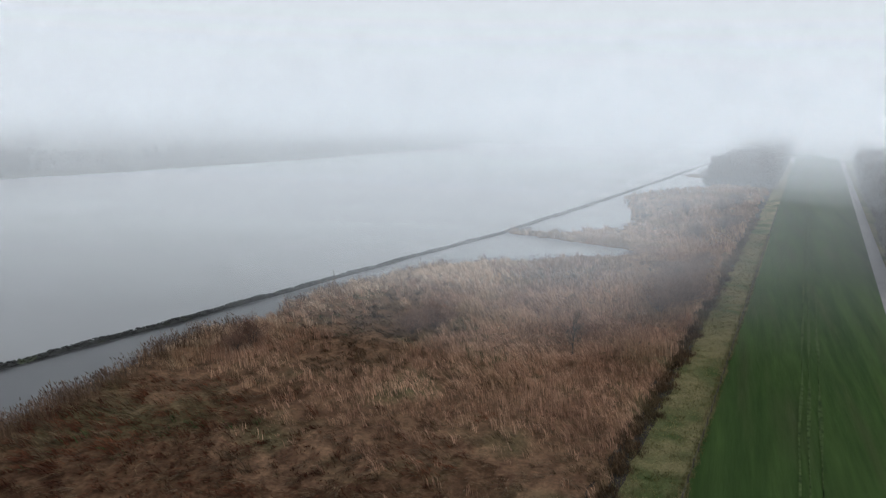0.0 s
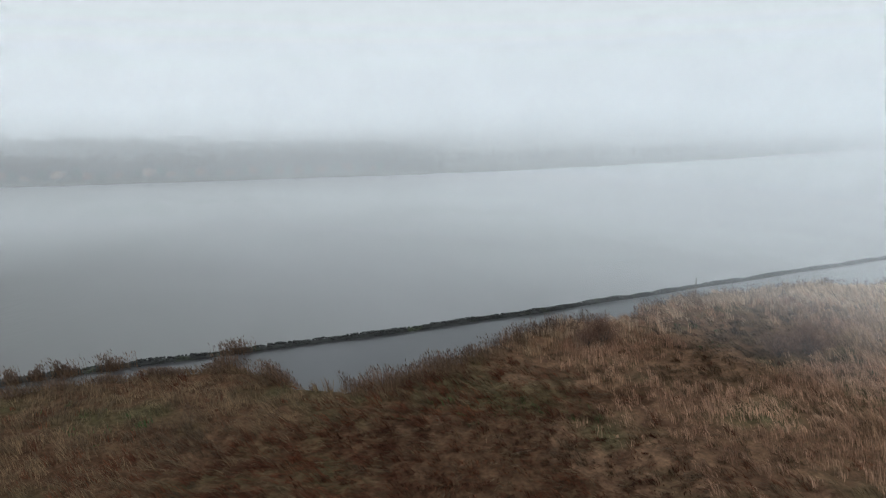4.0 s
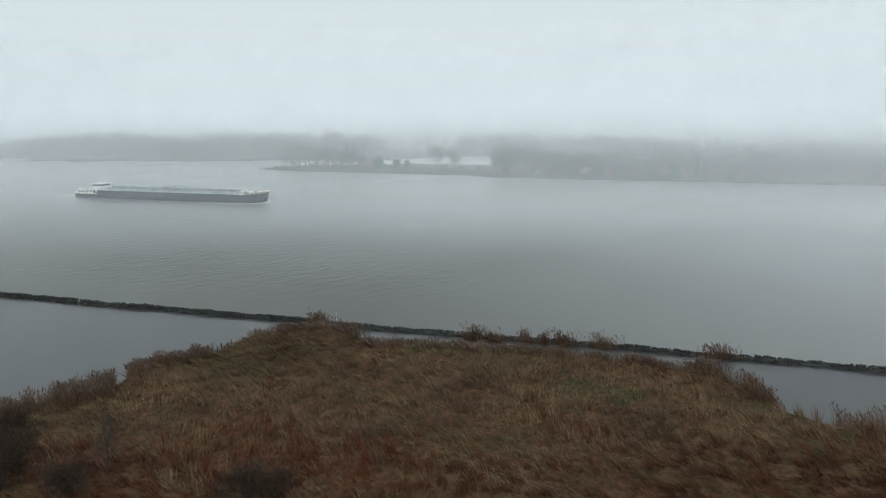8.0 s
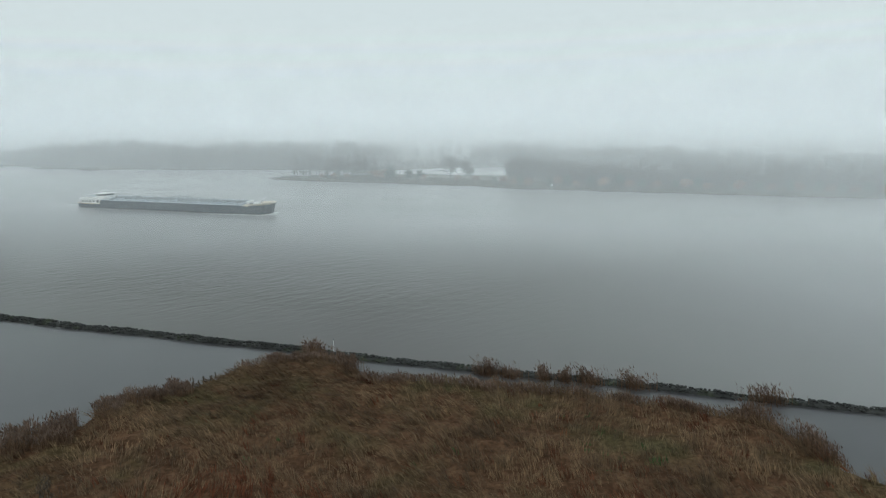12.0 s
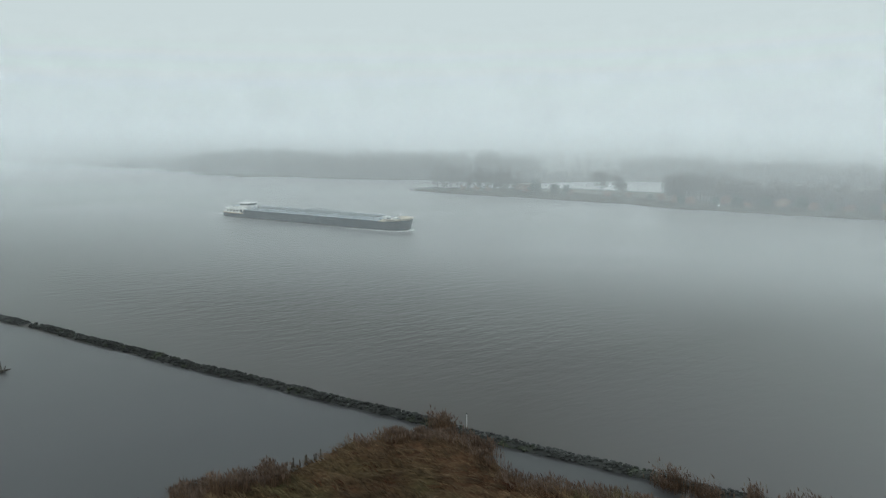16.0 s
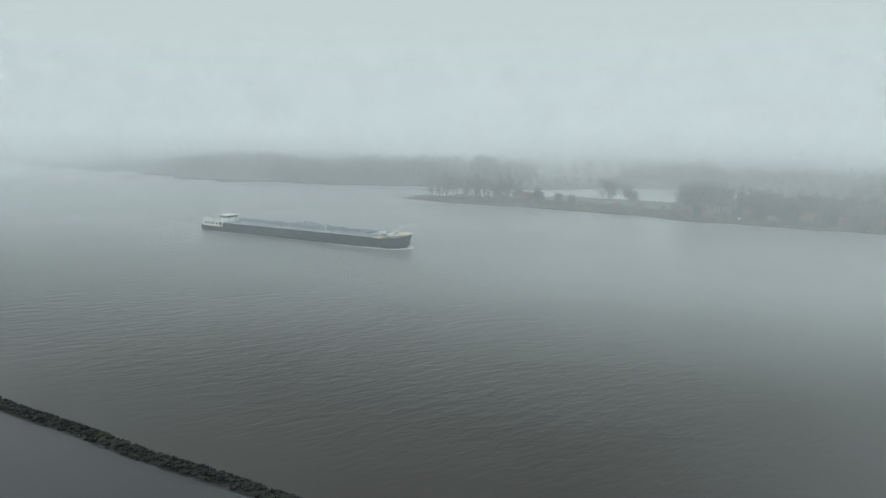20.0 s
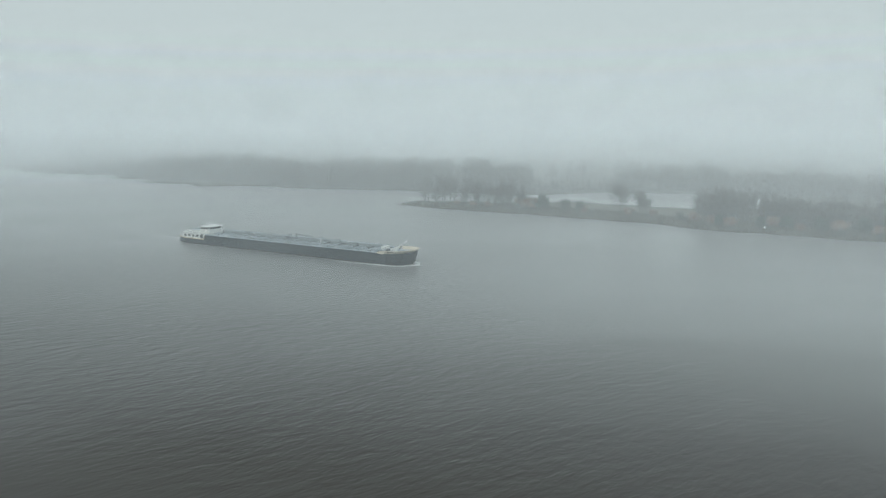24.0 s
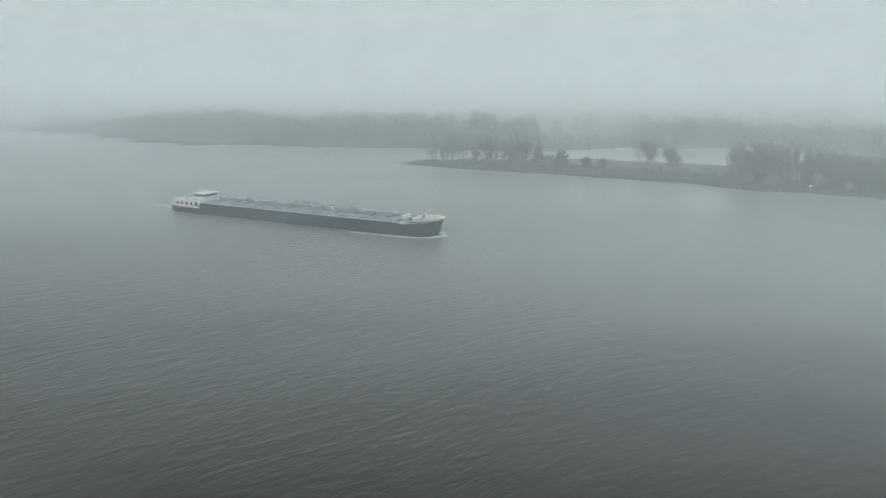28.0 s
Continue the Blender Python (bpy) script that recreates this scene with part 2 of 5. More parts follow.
    l.new(ruffle.outputs[0], b.inputs["Roughness"])
    l.new(ramp.outputs[2], silt_sheen.inputs[7])
    peat = n.new("ShaderNodeMix")
    peat.data_type = "RGBA"
    # the far end of the lagoon is painted paler, for the sky it mirrors
    lagoon_sheen = n.new("ShaderNodeMix")
    lagoon_sheen.data_type = "RGBA"
    lagoon_sheen.inputs[6].default_value = (0.046, 0.046, 0.048, 1)
    lagoon_sheen.inputs[7].default_value = (0.19, 0.195, 0.2, 1)
    # ramp along x that brings in this painted sky brightness
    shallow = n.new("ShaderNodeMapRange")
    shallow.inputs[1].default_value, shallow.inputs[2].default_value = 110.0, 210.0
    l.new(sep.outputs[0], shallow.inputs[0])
    l.new(shallow.outputs[0], lagoon_sheen.inputs[0])
    l.new(lagoon_sheen.outputs[2], peat.inputs[6])
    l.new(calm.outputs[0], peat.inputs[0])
    l.new(silt_sheen.outputs[2], peat.inputs[7])
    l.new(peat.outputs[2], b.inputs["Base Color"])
    return m


M["water"] = water_material()


def fog_material(name, dense, top_low, top_high, base_rise, tone=0.70, drift=True, river=False, floor=1.0, near=False):
    """Thin drifting fog: white droplets that scatter the daylight, thinning upwards, ragged at the base."""
    m = bpy.data.materials.new(name)
    m.use_nodes = True
    n, l = m.node_tree.nodes, m.node_tree.links
    n.clear()
    out = n.new("ShaderNodeOutputMaterial")
    clearb = n.new("ShaderNodeBsdfTransparent")
    front = n.new("ShaderNodeBsdfDiffuse")
    back = n.new("ShaderNodeBsdfTranslucent")
    for s in (front, back):
        s.inputs["Color"].default_value = (tone * 0.965, tone, tone * 1.02, 1)
    up = n.new("ShaderNodeCombineXYZ")
    up.inputs[2].default_value = 1.0
    l.new(up.outputs[0], front.inputs["Normal"])
    down = n.new("ShaderNodeCombineXYZ")
    down.inputs[2].default_value = -1.0
    l.new(down.outputs[0], back.inputs["Normal"])
    droplets = n.new("ShaderNodeAddShader")
    l.new(front.outputs[0], droplets.inputs[0])
    l.new(back.outputs[0], droplets.inputs[1])
    geo = n.new("ShaderNodeNewGeometry")
    sep = n.new("ShaderNodeSeparateXYZ")
    l.new(geo.outputs["Position"], sep.inputs[0])
    tex = n.new("ShaderNodeTexNoise")
    tex.inputs["Scale"].default_value = 0.008
    tex.inputs["Detail"].default_value = 1.0
    l.new(geo.outputs["Position"], tex.inputs["Vector"])

    def ramp(v, a, c, lo, hi):
        r = n.new("ShaderNodeMapRange")
        r.interpolation_type = "SMOOTHSTEP"
        for i, x in enumerate((a, c, lo, hi)):
            r.inputs[i + 1].default_value = x
        l.new(v, r.inputs[0])
        return r.outputs[0]

    def times(a, c):
        x = n.new("ShaderNodeMath")
        x.operation = "MULTIPLY"
        l.new(a, x.inputs[0])
        l.new(c, x.inputs[1])
        return x.outputs[0]

    # over the dike the fog hangs clear of the grass
    lifted = n.new("ShaderNodeMath")
    lifted.operation = "SUBTRACT"
    l.new(sep.outputs[2], lifted.inputs[0])
    l.new(times(ramp(sep.outputs[1], -15.0, 45.0, 11.0, 0.0), ramp(sep.outputs[0], 200.0, 480.0, 1.0, 0.0)), lifted.inputs[1])
    alpha = times(times(ramp(lifted.outputs[0], floor, floor + base_rise, 0.0, dense), ramp(sep.outputs[2], top_low, top_high, 1.0, 0.0)),
                  ramp(tex.outputs["Fac"], 0.3, 0.7, 0.93, 1.07))
    if near:
        # thinner under the trees behind the road
        under = n.new("ShaderNodeMath")
        under.operation = "MAXIMUM"
        l.new(ramp(sep.outputs[1], -75.0, -25.0, 0.5, 1.0), under.inputs[0])
        l.new(ramp(sep.outputs[0], 240.0, 480.0, 0.5, 1.0), under.inputs[1])
        alpha = times(alpha, under.outputs[0])
        alpha = times(alpha, ramp(sep.outputs[0], -360.0, -90.0, 0.78, 1.0))
    if drift:
        alpha = times(alpha, ramp(sep.outputs[0], 60.0, 330.0, 0.92, 1.1))
    if river:
        widest = n.new("ShaderNodeMath")
        widest.operation = "MAXIMUM"
        l.new(ramp(sep.outputs[1], 70.0, 150.0, 0.25, 1.0), widest.inputs[0])
        l.new(times(ramp(sep.outputs[0], 35.0, 105.0, 0.0, 1.35), ramp(sep.outputs[1], -10.0, 30.0, 0.35, 1.0)), widest.inputs[1])
        alpha = times(times(alpha, widest.outputs[0]), ramp(sep.outputs[0], -160.0, 30.0, 0.38, 1.0))
    mixer = n.new("ShaderNodeMixShader")
    l.new(alpha, mixer.inputs[0])
    l.new(clearb.outputs[0], mixer.inputs[1])
    l.new(droplets.outputs[0], mixer.inputs[2])
    l.new(mixer.outputs[0], out.inputs["Surface"])
    return m


# ---------------------------------------------------------------- mesh helpers
def mesh_from(name, verts, faces, mat, smooth=False):
    me = bpy.data.meshes.new(name)
    verts = np.asarray(verts, dtype=np.float32)
    if isinstance(faces, np.ndarray):
        k = faces.shape[1]
        me.vertices.add(len(verts))
        me.vertices.foreach_set("co", verts.ravel())
        me.loops.add(faces.size)
        me.loops.foreach_set("vertex_index", faces.ravel().astype(np.int32))
        me.polygons.add(len(faces))
        me.polygons.foreach_set("loop_start", np.arange(0, faces.size, k, dtype=np.int32))
        me.update(calc_edges=True)
    else:
        me.from_pydata(verts.tolist(), [], faces)
        me.update()
    for x in (mat if isinstance(mat, (list, tuple)) else [mat]):
        me.materials.append(x)
    me.polygons.foreach_set("use_smooth", [smooth] * len(me.polygons))
    return me


def part(name, bm, mat, parent, label=""):
    """Links a bmesh as one mesh object under a thing or a part."""
    me = bpy.data.meshes.new(name)
    bm.to_mesh(me)
    bm.free()
    me.materials.append(mat)
    ob = new(name, me)
    ob.parent = parent
    return tagged(ob, label)


def part_mesh(name, me, parent, label=""):
    ob = new(name, me)
    ob.parent = parent
    return tagged(ob, label)


def box(bm, x0, x1, y0, y1, z0, z1, bevel=0.0):
    g = bmesh.ops.create_cube(bm, size=1.0, matrix=Matrix.Translation(((x0 + x1) / 2, (y0 + y1) / 2, (z0 + z1) / 2))
                              @ Matrix.Diagonal((x1 - x0, y1 - y0, z1 - z0, 1)))
    if bevel:
        es = list({e for v in g["verts"] for e in v.link_edges})
        bmesh.ops.bevel(bm, geom=es, offset=bevel, segments=2, affect="EDGES", profile=0.5)
    return bm


def tube(bm, a, b, r0, r1, n=6, caps=True):
    a, b = Vector(a), Vector(b)
    d = b - a
    q = d.to_track_quat("Z", "Y").to_matrix().to_4x4()
    bmesh.ops.create_cone(bm, cap_ends=caps, segments=n, radius1=r0, radius2=r1, depth=d.length,
                          matrix=Matrix.Translation((a + b) / 2) @ q)
    return bm


# ---------------------------------------------------------------- plan
NEAR_SHORE = [(-4000, 30), (-130, 40), (-92, 58), (-73, 78), (-67.5, 88), (-63, 93.7), (-56.3, 97), (-57, 101.6), (-48, 110.5), (-44, 119.8),
              (-35.3, 126), (-26, 123.5), (-22.3, 116.7), (-11.2, 115.2), (-1.6, 114), (11, 111.4), (24, 107.7), (31.6, 104),
              (36.6, 95.8), (37.2, 90.5), (41.5, 86.2), (50, 85.0), (67.8, 85.8), (79.7, 89), (92.5, 84.6), (99.5, 81), (106.5, 84.3),
              (118.8, 84.4), (131.7, 79), (151.7, 72.2), (162.8, 62.6), (175, 46.1), (193.5, 26.5), (204.0, 27.5), (210.2, 52.4), (214, 71),
              (219.5, 67), (220, 52), (243, 34.5), (286, 39), (336, 48.5), (378.5, 33)]
NEAR_REST = [(405, 12.6), (464.8, 13), (497, 31), (503, 25), (581, -1), (900, -40), (4000, -300), (4000, -4000), (-4000, -4000)]
FAR_SHORE = [(-156, 487), (-108, 465), (-62, 449), (-13, 429), (8, 412), (36, 402.5), (56, 395.5), (90, 384.5), (138, 367), (195, 352),
             (230, 339), (288, 324), (372, 311), (489, 296), (693, 279), (972, 275), (4000, 200), (4000, 4000), (-4000, 4000),
             (-4000, 1100), (-1100, 900), (-730, 795), (-622, 726), (-510, 694), (-400, 616), (-357, 581.5), (-340, 590),
             (-326, 607), (-263, 586), (-209, 581), (-177, 584), (-115, 566), (-75, 569), (-31, 597), (40, 596), (72, 565),
             (66, 520), (36, 497), (20, 494), (-9, 505), (-54, 519), (-108, 508), (-148, 494)]
DAM = [(-420, 240), (-220, 180), (-160, 163.3), (-136, 157), (-106, 148.6), (-74, 139.8), (-34, 129), (-17, 124.4), (12, 117), (58, 104.9), (91, 96.8),
       (134, 88.6), (180, 79), (215, 71.8), (314, 57.6), (470, 38), (636, 18), (1200, -50)]
NEAR = NEAR_SHORE + NEAR_REST


def signed(poly, x, y):
    """Distance to the outline of a polygon, positive inside."""
    p = np.array(poly, float)
    q = np.roll(p, -1, 0)
    best = np.full(x.shape, 1e18)
    inside = np.zeros(x.shape, bool)
    for (ax, ay), (bx, by) in zip(p, q):
        dx, dy = bx - ax, by - ay
        s = np.clip(((x - ax) * dx + (y - ay) * dy) / (dx * dx + dy * dy), 0, 1)
        best = np.minimum(best, (x - ax - s * dx) ** 2 + (y - ay - s * dy) ** 2)
        if dy != 0:
            hit = ((ay > y) != (by > y)) & (x < dx * (y - ay) / dy + ax)
            inside ^= hit
    return np.where(inside, 1, -1) * np.sqrt(best)


def lumps(x, y, s, seed=0.0):
    """Cheap smooth noise of about -1 to 1 over the plan."""
    return (np.sin(x * s + 1.7 * np.sin(y * s * 0.83 + seed) + seed * 2.1) * np.cos(y * s * 1.13 + 1.3 * np.sin(x * s * 0.71 - seed))
            + 0.5 * np.sin(x * s * 2.3 + y * s * 1.9 + seed * 3.3 + 1.1 * np.sin(y * s * 2.1)))


def fence_y(x):
    return 13.2 - 0.0922 * x


def ditch_y(x):
    return 20.4 - 0.0945 * x


def road_y(x):
    return -9.9 - 0.1155 * x


def ground_z(x, y):
    wob = 0.9 * lumps(x, y, 0.35, 2.0) + 0.5 * lumps(x, y, 0.9, 5.0)
    dn = signed(NEAR, x, y) + wob * (np.abs(x) < 600)
    df = signed(FAR_SHORE, x, y) + 1.5 * lumps(x, y, 0.12, 1.0)
    d = np.maximum(dn, df)
    z = np.where(d > 0, np.minimum(1.0, 0.12 + d * 0.28), np.maximum(-2.5, d * 0.5))
    z = z + np.where(d > 3, 0.28 * lumps(x, y, 0.13, 3.0) + 0.12 * lumps(x, y, 0.6, 4.0), 0)
    z = z + np.where((d > 3) & (y < 135) & (np.abs(x) < 250), 0.24 * lumps(x * 0.7, y * 1.3, 0.9, 6.0), 0)
    z = z + np.where(df > 4, np.minimum((df - 4) * 0.03, 1.5), 0)
    cut = (y < ditch_y(x) + 1.6) & (y > road_y(x) - 6)
    edge = np.clip((ditch_y(x) + 1.6 - y) / 1.4, 0, 1)
    return np.where(cut, z - edge * 1.4, z)


# ---------------------------------------------------------------- ground and water
def spread(lo, hi, step, far, grow=1.25):
    a = list(np.arange(lo, hi + 0.01, step))
    s = step
    while a[-1] < far:
        s *= grow
        a.append(a[-1] + s)
    s = step
    while a[0] > -far:
        s *= grow
        a.insert(0, a[0] - s)
    return np.array(a)


gx = spread(-150, 250, 1.8, 4500)
gy = np.concatenate([spread(-40, 132, 1.8, 4500)[spread(-40, 132, 1.8, 4500) < 133], np.arange(140, 250, 12), np.arange(250, 640, 4.0)])
tail, s_ = [640.0], 4.0
while tail[-1] < 4500:
    s_ *= 1.25
    tail.append(tail[-1] + s_)
gy = np.concatenate([gy, tail])
X, Y = np.meshgrid(gx, gy)
Z = ground_z(X, Y)
nx, ny = len(gx), len(gy)
idx = np.arange(nx * ny).reshape(ny, nx)
quads = np.stack([idx[:-1, :-1], idx[:-1, 1:], idx[1:, 1:], idx[1:, :-1]], -1).reshape(-1, 4)
me = mesh_from("ground", np.stack([X, Y, Z], -1).reshape(-1, 3), quads, [M["litter"], M["far_soil"], M["reed_litter"]], smooth=True)
me.polygons.foreach_set("material_index", np.where(Y > 200, 1, np.where(X + 0.15 * (75 - Y) + 9 * lumps(X, Y, 0.09, 2.0) > 62, 2, 0))[:-1, :-1].ravel().astype(np.int32))
tagged(new("ground", me), "dark boggy ground with dead reed litter along the river", "ground", kind="structure")

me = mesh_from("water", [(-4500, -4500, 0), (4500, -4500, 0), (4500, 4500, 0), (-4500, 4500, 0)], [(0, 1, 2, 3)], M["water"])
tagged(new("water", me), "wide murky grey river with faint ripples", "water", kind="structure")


# ---------------------------------------------------------------- dike, berm, ditch, road
def strip(name, v_of, mat, x0, x1, step, label, category):
    """A band of ground along the dike: v_of(x) gives the cross profile as rows of (y, z)."""
    xs = np.arange(x0, x1 + 1, step)
    vs, k = [], None
    for x in xs:
        prof = v_of(x)
        k = len(prof)
        vs += [(x, a, b) for a, b in prof]
    i = np.arange(len(xs) * k).reshape(len(xs), k)
    f = np.stack([i[:-1, :-1], i[:-1, 1:], i[1:, 1:], i[1:, :-1]], -1).reshape(-1, 4)[:, ::-1]
    return tagged(new(name, mesh_from(name, vs, f, mat, smooth=True)), label, category, kind="structure")


def nz(x, y, a, s, k):
    return a * float(lumps(np.array(x), np.array(y), s, k))


def berm_profile(x):
    a, b = ditch_y(x) + nz(x, 0, 0.6, 0.4, 1) + nz(x, 3, 0.3, 1.1, 2), fence_y(x)
    return [(a + (b - a) * t, 0.55 + 0.75 * t + nz(x, 9 * t, 0.07, 0.9, 2) * (0 < t < 1) - 0.5 * (t == 0)) for t in np.linspace(0, 1, 7)]


def ditch_profile(x):
    a = ditch_y(x)
    w = 0.2 + nz(x, 3, 0.3, 0.5, 6)
    return [(a + 1.8 + w, 0.8), (a + 1.1 + w * 0.6, 0.45 + nz(x, 1, 0.12, 1.3, 3)), (a + 0.7, 0.28 + nz(x, 2, 0.1, 1.7, 4)), (a - 0.4, 0.5), (a - 0.8, 0.2)]


def dike_z(x, v):
    rise = np.interp(v, [0, 1.0, 10.5, 12.5, 15.5, 24, 60], [1.3, 1.5, 4.5, 4.8, 4.7, 2.2, 1.7])
    return float(rise)


def dike_profile(x):
    a, b = fence_y(x), road_y(x) + 1.6
    w = a - b
    rows = []
    for t in np.linspace(0, 1, 26):
        v = t * w
        d = sum(0.10 * math.exp(-((v - c) / 0.35) ** 2) for c in (10.2, 12.3))
        rows.append((a - v, dike_z(x, v * 24 / max(w, 24)) - d + nz(x * 0.4, v, 0.03, 0.8, 5)))
    return rows


def road_profile(x):
    c = road_y(x)
    w = fence_y(x) - c - 1.6
    z = dike_z(x, w * 24 / max(w, 24)) + 0.02
    return [(c + 1.6, z), (c + 1.5, z + 0.05), (c, z + 0.09), (c - 1.5, z + 0.05), (c - 1.6, z - 0.05)]


def verge_profile(x):
    c = road_y(x) - 1.6
    return [(c, 2.15), (c - 3, 1.9 + nz(x, 1, 0.1, 0.6, 7)), (c - 7, 1.2 + nz(x, 5, 0.2, 0.5, 8)), (c - 16, 1.1), (c - 40, 1.05), (c - 90, 0.9)]


strip("ditch", ditch_profile, M["mud"], -200, 700, 1.5, "dark muddy ditch between reeds and berm", "ditch")
strip("berm", berm_profile, M["berm"], -200, 700, 2.0, "rough yellow-green grass berm below the dike", "grass")
strip("dike", dike_profile, M["grass"], -200, 900, 3.0, "mown deep green grass dike with faint wheel ruts", "dike")
for lane in (10.2, 11.1, 12.3):
    strip("wheel_rut", lambda x: [(fence_y(x) - lane - 0.14 + 0.12 * math.sin(x * 0.21 + lane), dike_z(x, lane) + 0.02), (fence_y(x) - lane + 0.12 * math.sin(x * 0.21 + lane), dike_z(x, lane) + 0.035),
                                  (fence_y(x) - lane + 0.14 + 0.12 * math.sin(x * 0.17), dike_z(x, lane) + 0.02)][::-1], M["rut"], -200, 700, 1.5, "faint worn wheel rut in the dike grass", "rut")
strip("road", road_profile, M["asphalt"], -200, 900, 6.0, "narrow pale grey asphalt road behind the dike", "road")
strip("verge", verge_profile, M["berm"], -200, 900, 6.0, "rough grass verge under the roadside trees", "grass")


# ---------------------------------------------------------------- reeds and grass
rng = np.random.default_rng(7)


def blades(x, y, z, height, width, lean, heading, bend=0.35):
    """Bent leaf blades, one island of three triangles each."""
    n = len(x)
    face = rng.uniform(0, math.pi, n)
    wx, wy = np.cos(face) * width / 2, np.sin(face) * width / 2
    lx, ly = np.cos(heading) * lean, np.sin(heading) * lean
    base = np.stack([x, y, z], -1)
    up = np.sqrt(np.clip(1 - lean ** 2, 0.05, 1))
    mid = base + np.stack([lx * height * 0.45, ly * height * 0.45, up * height * 0.6], -1)
    tip = base + np.stack([lx * height * (1 + bend), ly * height * (1 + bend), up * height], -1)
    side = np.stack([wx, wy, np.zeros(n)], -1)
    v = np.stack([base - side, base + side, mid + side * 0.8, mid - side * 0.8, tip], 1).reshape(-1, 3)
    o = np.arange(n)[:, None] * 5
    f = np.concatenate([o + [0, 1, 2], o + [0, 2, 3], o + [3, 2, 4]], 1).reshape(-1, 3)
    return v, f


def inside_bed(x, y, margin):
    return (signed(NEAR, x, y) + 0.9 * lumps(x, y, 0.35, 2.0) + 0.5 * lumps(x, y, 0.9, 5.0) > margin) & (y > ditch_y(x) + 1.1 + 0.8 * lumps(x, y, 0.4, 9.0))


def scatter(n, x0, x1, y0, y1):
    return rng.uniform(x0, x1, n), rng.uniform(y0, y1, n)


def reedness(x, y):
    """1 where rust reed stands, 0 where dry grass lies flat."""
    a = np.clip((x - 46 + 0.1 * (75 - y) + 8 * lumps(x, y, 0.06, 3.3)) / 48, 0, 1)
    hole = 0.0
    for cx, cy, r in ((100, 62, 15), (60, 72, 9), (122, 66, 10), (150, 45, 11), (180, 14, 10), (84, 58, 8)):
        hole = hole + np.exp(-((x - cx) ** 2 + (y - cy) ** 2) / r ** 2)
    return np.clip(a * 1.15 - 0.9 * hole + 0.25 * lumps(x, y, 0.07, 1.4), 0, 1)


def swirl(x, y):
    return 2.5 + 0.75 * lumps(x, y, 0.035, 0.7) + 0.45 * lumps(x, y, 0.14, 2.2)


def plant(name, n, area, chance, height, width, lean, mat, label, category, far=62.0, tuft=13, spread_r=0.34):
    """Tufts of blades: each tuft has one height and one heading, with bare gaps between."""
    x, y = scatter(n // tuft, *area)
    keep = inside_bed(x, y, 0.2) & ((x + 4) ** 2 + (y - 5) ** 2 > far ** 2) & (rng.random(len(x)) < chance(x, y))
    x, y = x[keep], y[keep]
    keep = rng.random(len(x)) < np.clip(0.75 + 0.5 * lumps(x, y * 1.6, 1.5, 4.0), 0.25, 1)
    x, y = x[keep], y[keep]
    tall = np.clip(0.85 + 0.3 * lumps(x, y, 0.55, 6.0) + 0.35 * lumps(x, y * 1.6, 1.5, 4.0), 0.35, 1.5) * rng.uniform(0.6, 1.3, len(x)) * height(x, y)
    tilt = np.clip(lean(x, y) * rng.uniform(0.7, 1.25, len(x)), 0, 0.96)
    way = swirl(x, y) + rng.normal(0, 0.2, len(x))
    size = rng.uniform(0.6, 1.5, len(x))
    x, y, tall, tilt, way, size = (np.repeat(a, tuft) for a in (x, y, tall, tilt, way, size))
    m = len(x)
    x = x + rng.normal(0, spread_r, m) * size
    y = y + rng.normal(0, spread_r, m) * size
    d = np.sqrt((x + 4) ** 2 + (y - 5) ** 2)
    w = width * rng.uniform(0.7, 1.4, m) * np.clip(d / 100, 0.8, 2.5)
    v, f = blades(x, y, ground_z(x, y) - 0.05, tall * rng.uniform(0.75, 1.15, m), w, np.clip(tilt + rng.normal(0, 0.08, m), 0, 0.96), way + rng.normal(0, 0.2, m))
    return tagged(new(name, mesh_from(name, v, f, mat)), label, category, kind="stuff")


def straw(x, y):
    return np.clip(0.5 + (y - 58 - np.clip(140 - x, 0, 90) * 0.28) / 22 + 0.35 * lumps(x, y, 0.08, 7.0) + (x - 130) / 120, 0, 1)


plant("reed_bed", 460000, (20, 215, 5, 92), lambda x, y: reedness(x, y) ** 2.4 * (1 - straw(x, y)),
      lambda x, y: 1.55 + 0 * x, 0.07, lambda x, y: 0.36 + 0.2 * lumps(x, y, 0.11, 3.0), M["reed"],
      "bed of rust-brown dry reed leaning with the wind", "reeds")
plant("straw_reed_bed", 460000, (20, 215, 5, 92), lambda x, y: reedness(x, y) ** 2.4 * straw(x, y),
      lambda x, y: 1.6 + 0 * x, 0.07, lambda x, y: 0.4 + 0.2 * lumps(x, y, 0.11, 3.0), M["straw_reed"],
      "bed of pale straw-coloured dry reed near the water", "reeds")
plant("far_reed_bed", 60000, (205, 420, -12, 55), lambda x, y: 1.0 + 0 * x,
      lambda x, y: 1.7 + 0 * x, 0.12, lambda x, y: 0.3 + 0 * x, M["reed"],
      "distant brown reed bed beside the backwater", "reeds")

def rust(x, y):
    return np.clip(0.42 * lumps(x, y, 0.07, 4.4) + (85 - y + 0.10 * x) / 15, 0.03, 1) * (1 - reedness(x, y)) * np.interp(x, [35, 60, 78], [1.0, 0.6, 0.05])


plant("dry_grass", 640000, (-95, 190, 8, 126), lambda x, y: (1 - reedness(x, y)) * (0.95 - 0.8 * rust(x, y)),
      lambda x, y: 1.35 + 0.25 * lumps(x, y, 0.09, 8.0), 0.085, lambda x, y: 0.89 + 0.06 * lumps(x, y, 0.2, 3.0), M["flat_grass"],
      "wind-flattened olive and straw grass tussocks", "grass")


